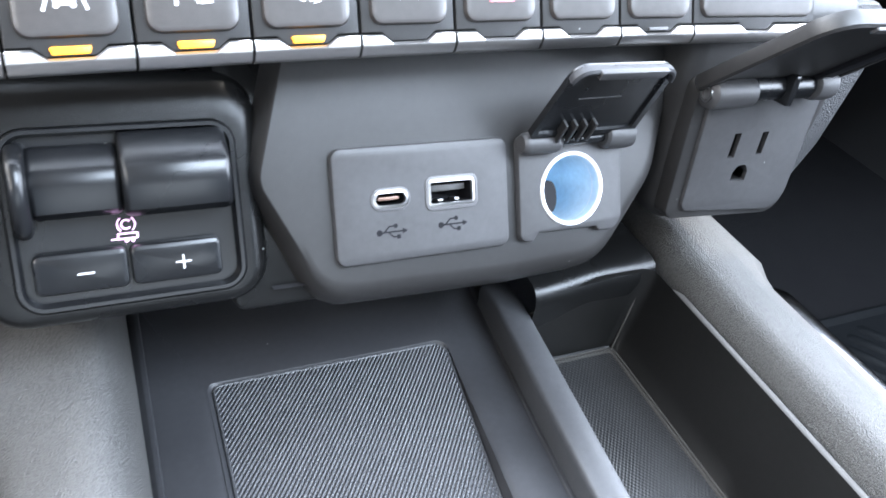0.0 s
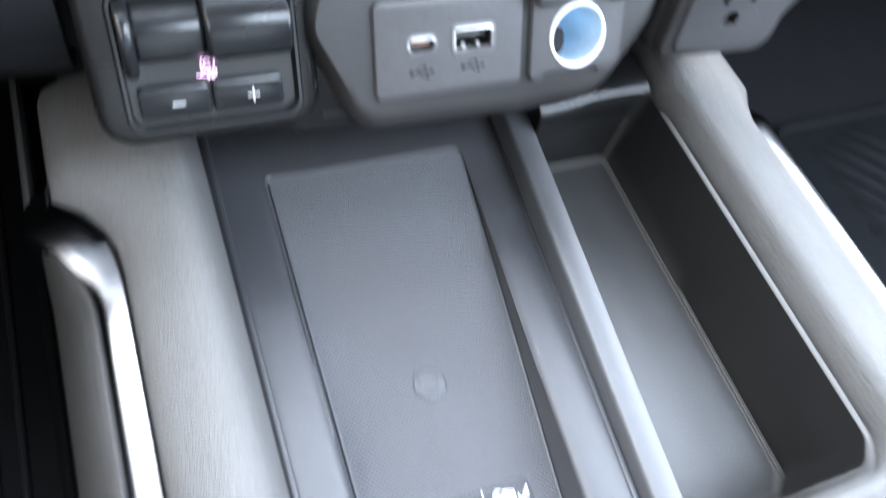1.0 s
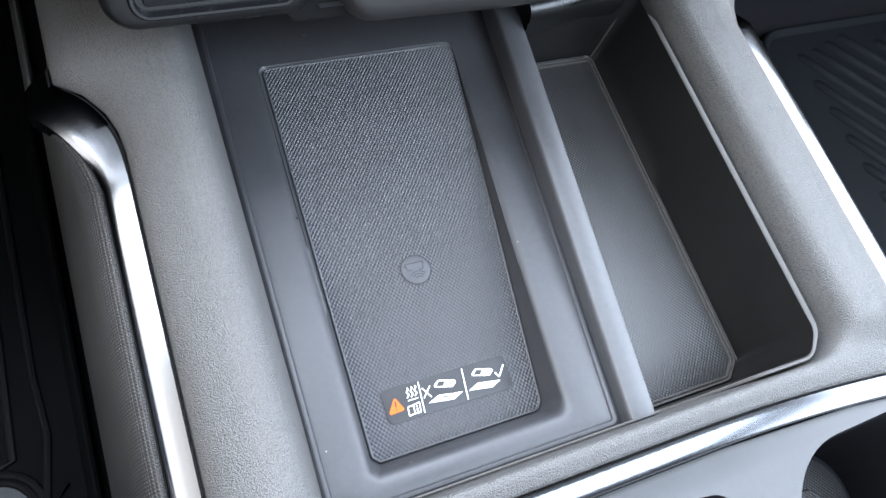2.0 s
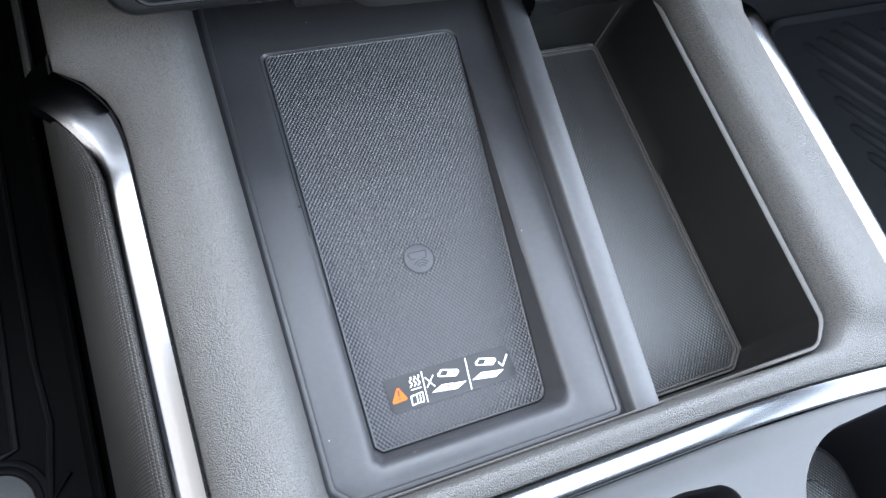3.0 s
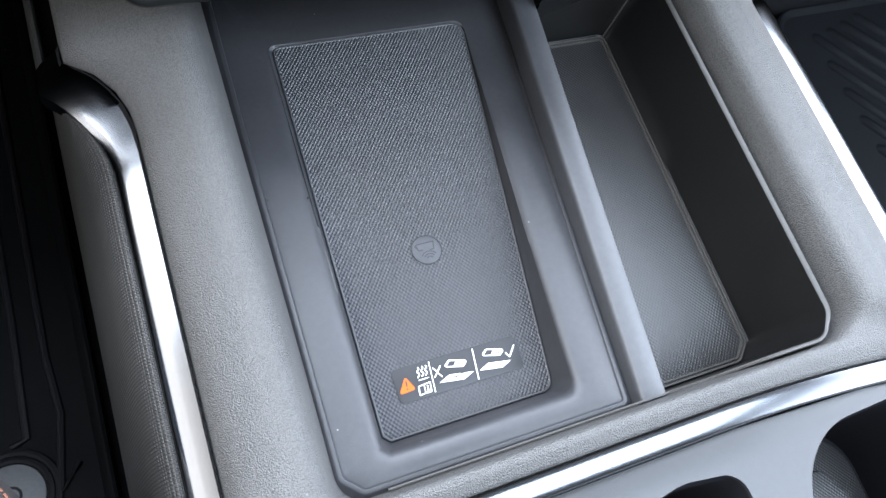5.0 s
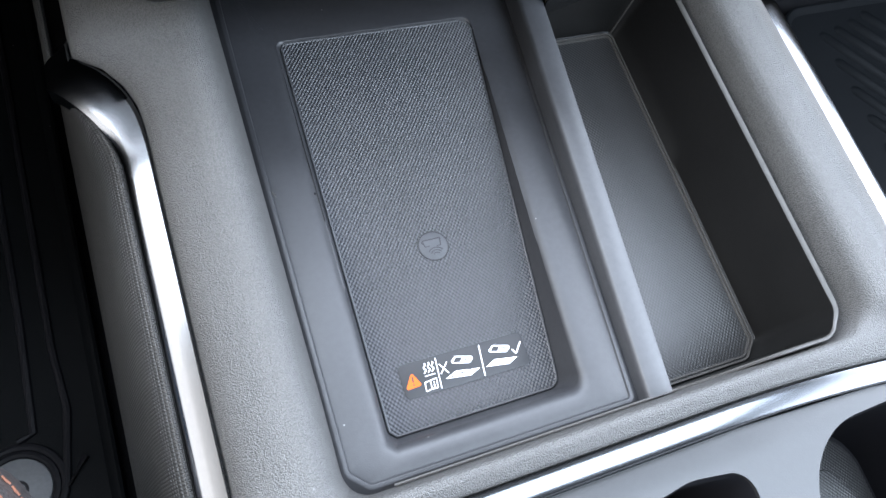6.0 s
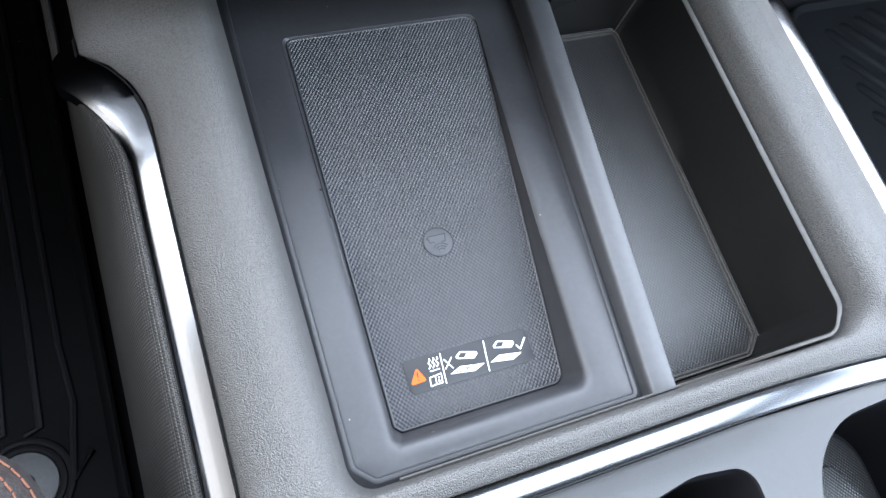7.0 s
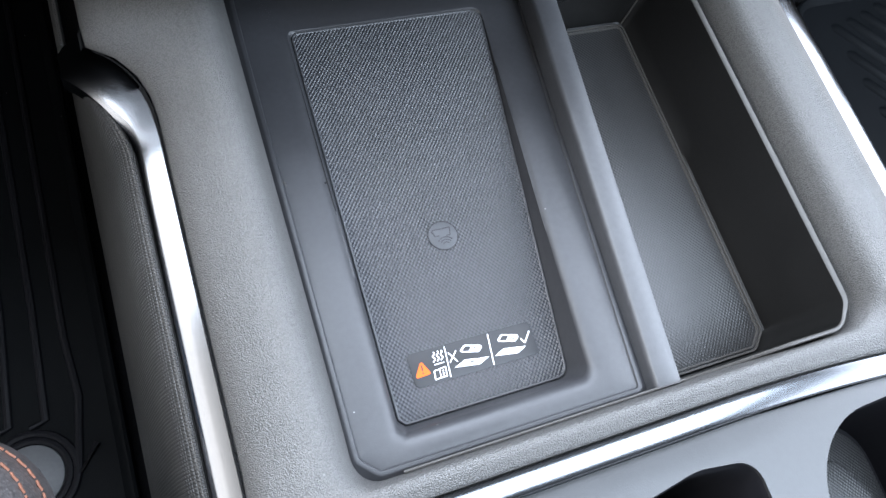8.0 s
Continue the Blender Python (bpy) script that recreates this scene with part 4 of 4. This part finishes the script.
def switch_row():
    root = thing("switch_row", "row of grey dashboard switches over bright metal bars", "switch row")
    edges = [-102.2, -76.7, -51.5, -26.5, -0.6, 25.0, 51.0, 77.2, 104.2, 156]
    for n, (a, b) in enumerate(zip(edges, edges[1:])):
        a, b = a + 0.35, b - 0.35
        mid, half = (a + b) / 2, 4.6
        s = Shell(BANK)
        s.loft([[(u, -0.9, -6), (u, -0.9, -2.4), (u, -0.5, -1.6), (u, 1.2, -0.1), (u, 1.7, 0.1), (u, v - 0.5, 0.0), (u, v, -0.5), (u, v, -6)]
                for u, v in ((a, 4.2), (mid - half - 2.6, 4.2), (mid - half, 2.3), (mid + half, 2.3), (mid + half + 2.6, 4.2), (b, 4.2))], cap0=True, cap1=True)
        face = Shell(BANK)
        face.slab(ccw([(a, 4.6), (mid - half - 2.8, 4.6), (mid - half - 0.2, 2.5), (mid + half + 0.2, 2.5), (mid + half + 2.8, 4.6), (b, 4.6), (b, 42), (a, 42)]), -6, -0.6, 0.5)
        switch = part("switch", face, FASCIA, root, "grey push switch")
        part("metal_bar", s, SATIN, switch, "bright bevelled metal bar")
        s = Shell(BANK)
        s.slab(rect(a + 2.2, b - 2.2, 6.3, 38, 3.2, 6), -1, 1.1, 1.2)
        part("key_cap", s, CAP, switch, "darker raised key cap")
        if n in (1, 2, 3):
            s = Shell(BANK)
            s.slab(rp([(mid - 3.6, 2.9), (mid + 3.6, 2.9), (mid + 4.2, 4.6), (mid - 4.2, 4.6)], 0.4, 3), -1, 0.1, 0.2)
            part("indicator", s, AMBER, switch, "lit amber indicator")
        elif n == 7:
            s = Shell(BANK)
            s.slab(rp([(mid - 3.4, 2.9), (mid + 3.4, 2.9), (mid + 3.6, 3.8), (mid - 3.6, 3.8)], 0.3, 3), -1, 0.0, 0.1)
            part("indicator", s, PORTRIM, switch)
        drop = {1: -3.1, 2: -3.2, 3: -3.5, 4: -3.2, 5: -4.1, 6: -3.8}.get(n, 0.0)
        s = Shell(lambda p, d=drop: BANK((p[0], p[1] + d, p[2])))
        polys = []
        if n == 1:
            polys = line([(mid - 4.2, 14.6), (mid - 2.8, 18.5)], 0.65) + line([(mid + 4.2, 14.6), (mid + 2.8, 18.5)], 0.65) + [[(mid - 2, 15.6), (mid + 2, 15.6), (mid + 2.4, 18), (mid - 2.4, 18)], circle(mid - 1.6, 15.6, 0.6, 10), circle(mid + 1.6, 15.6, 0.6, 10)]
        elif n == 2:
            polys = line([(mid - 3.4, 15.0), (mid - 3.4, 21), (mid - 1.4, 21), (mid - 1.4, 18), (mid - 3.4, 18)], 0.8) + [[(mid + 1.6, 15.2), (mid + 4.4, 15.4), (mid + 2.6, 18.5)]] + line(arc(mid - 1, 15, 2.2, 10, 80, 5), 0.5)
        elif n == 3:
            polys = line(arc(mid, 18.6, 3.0, 200, 260, 6), 0.5) + line(arc(mid, 18.6, 3.0, 280, 340, 6), 0.5) + [[(mid + 1.4, 15.0), (mid + 3.2, 15.4), (mid + 2.6, 16.8)]]
        elif n == 4:
            polys = line([(mid - 3.8, 16.4), (mid + 3.8, 16.4)], 0.6) + [circle(mid - 2.4, 15.9, 0.8, 12), circle(mid + 2.4, 15.9, 0.8, 12)] + line([(mid - 3.8, 16.4), (mid - 3.4, 18.4), (mid + 3.4, 18.4), (mid + 3.8, 16.4)], 0.5)
        elif n == 5:
            polys = line([(mid - 3.6, 15.6), (mid + 3.6, 15.6), (mid, 21.6), (mid - 3.6, 15.6)], 0.8)
        elif n == 6:
            polys = line(arc(mid - 1.2, 16.3, 0.75, 0, 360, 12), 0.28) + line([(mid, 15.4), (mid, 17.2), (mid + 0.8, 17.2)], 0.28) + line([(mid, 16.4), (mid + 0.7, 16.4)], 0.26) + line([(mid + 1.3, 15.4), (mid + 1.3, 17.2), (mid + 2.1, 17.2)], 0.28) + line([(mid + 1.3, 16.4), (mid + 2.0, 16.4)], 0.26)
        if polys:
            strokes(s, polys, 1.0, 1.2)
            part("symbol", s, RED if n == 5 else WHITE, switch)


centre_stack()
usb_plate()
power_socket()
mains_outlet()
brake_controller()
switch_row()


# ---- footwells and seat ----
def floor_mat(name, x0, x1, y0, y1, z, label, ribs):
    root = thing(name, label, "floor mat")
    s = Shell()
    o = rect(x0, x1, y0, y1, 30, 6)
    s.loft([at(o, z - 11), at(grow(o, 0), z + 3), at(grow(o, -2), z + 4), at(grow(o, -4), z + 3.5), at(grow(o, -8), z)])
    s.f.append(tuple(s.add(at(grow(o, -8), z))))
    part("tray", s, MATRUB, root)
    for poly in ribs:
        s = Shell()
        if x0 < 0:
            s.tube([(x, y, z + 0.5) for x, y in poly], 2.6, 8)
        else:
            a, e = poly[0], poly[-1]
            s.tube([(a[0] - 16, a[1] + 22, z - 24)] + [(x, y, z - 3.0) for x, y in poly] + [(e[0] + 20, e[1] - 16, z - 24)], 6.8, 10)
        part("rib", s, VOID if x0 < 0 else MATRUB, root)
    return root


def footwells():
    z = -250.0
    ribs = [[(-203, 480), (-203, 100), (-205, 26), (-214, 23)], [(-222, 480), (-222, 98), (-226, 27), (-236, 24)], [(-186, 480), (-187, 76), (-184, 36), (-191, -12), (-178, 4)],
            arc(-217, -6, 26, -60, 160, 16), arc(-217, -6, 21.5, -60, 180, 16), [(-242, 480), (-242, 60), (-250, 30)]]
    mat = floor_mat("floor_mat", -640, -160, -250, 520, z, "black rubber floor tray with moulded channels", ribs)
    s = Shell()
    s.slab(circle(-217, -6, 19, 40), z, z + 3, 1)
    post = part("retaining_post", s, KNOB, mat, "round grey retaining post")
    s = Shell()
    ring = circle(-217, -6, 5, 24)
    s.loft([at(grow(ring, 0.8), z + 2.9), at(grow(ring, 0.8), z + 3.4), at(grow(ring, -0.8), z + 3.4), at(grow(ring, -0.8), z + 2.9)])
    part("post_ring", s, VOID, post)
    ribs = []
    for k in range(-7, 13):
        run = [(498 + d, 210 - 30 * k - 1.35 * d + 0.0016 * d * d) for d in range(0, 260, 20)]
        run = [(x, y) for x, y in run if -200 < y < 196]
        if len(run) > 2:
            ribs.append(run)
    floor_mat("floor_mat", 455, 830, -250, 215, -205.0, "black rubber floor tray with raised ribs", ribs)
    s = Shell()
    box(s, 400, 858, -300, 880, -262, -217)
    tagged(part("floor_rise", s, CARPET), "black carpeted raised floor on the passenger side", "floor", kind="structure")


def seat():
    root = thing("driver_seat", "dark leather seat cushion with tan double stitching", "seat")
    s = Shell()
    o = rp([(-640, -620), (-145.5, -620), (-145.5, -32.5), (-640, -32.5)], [60, 60, 33, 60], 12)
    s.loft([at(grow(o, -70), -150), at(grow(o, -45), -80), at(grow(o, -18), -20), at(grow(o, -5), 8), at(o, 24), at(grow(o, -5), 42), at(grow(o, -14), 56), at(grow(o, -28), 62), at(grow(o, -70), 58)])
    s.f.append(tuple(s.add(at(grow(o, -70), 58))))
    cushion = part("cushion", s, SEAT, root)
    for d, h in ((-1.3, 29.8), (-3.7, 38.4)):
        loop = grow(o, d)
        near = [p for p in loop if p[0] > -190 and p[1] > -140]
        pts = []
        for a, b in zip(near, near[1:]):
            m = max(1, int((Vector(b) - Vector(a)).length / 3.2))
            pts += [Vector(a).lerp(Vector(b), k / m) for k in range(m)]
        s = Shell()
        for a, b in zip(pts, pts[1:]):
            q = a.lerp(b, 0.78)
            mid = a.lerp(q, 0.5)
            s.tube([(a.x, a.y, h - 0.2), (mid.x, mid.y, h + 0.6), (q.x, q.y, h - 0.2)], 0.42, 5)
        tagged(part("stitching", s, THREAD, cushion, "tan thread stitching"), kind="stuff")
    s = Shell()
    near = [p for p in grow(o, -22) if p[0] > -220 and p[1] > -160]
    s.tube([(x, y, 60.6) for x, y in near], 1.4, 6)
    part("piping", s, DARK, cushion)


footwells()
seat()
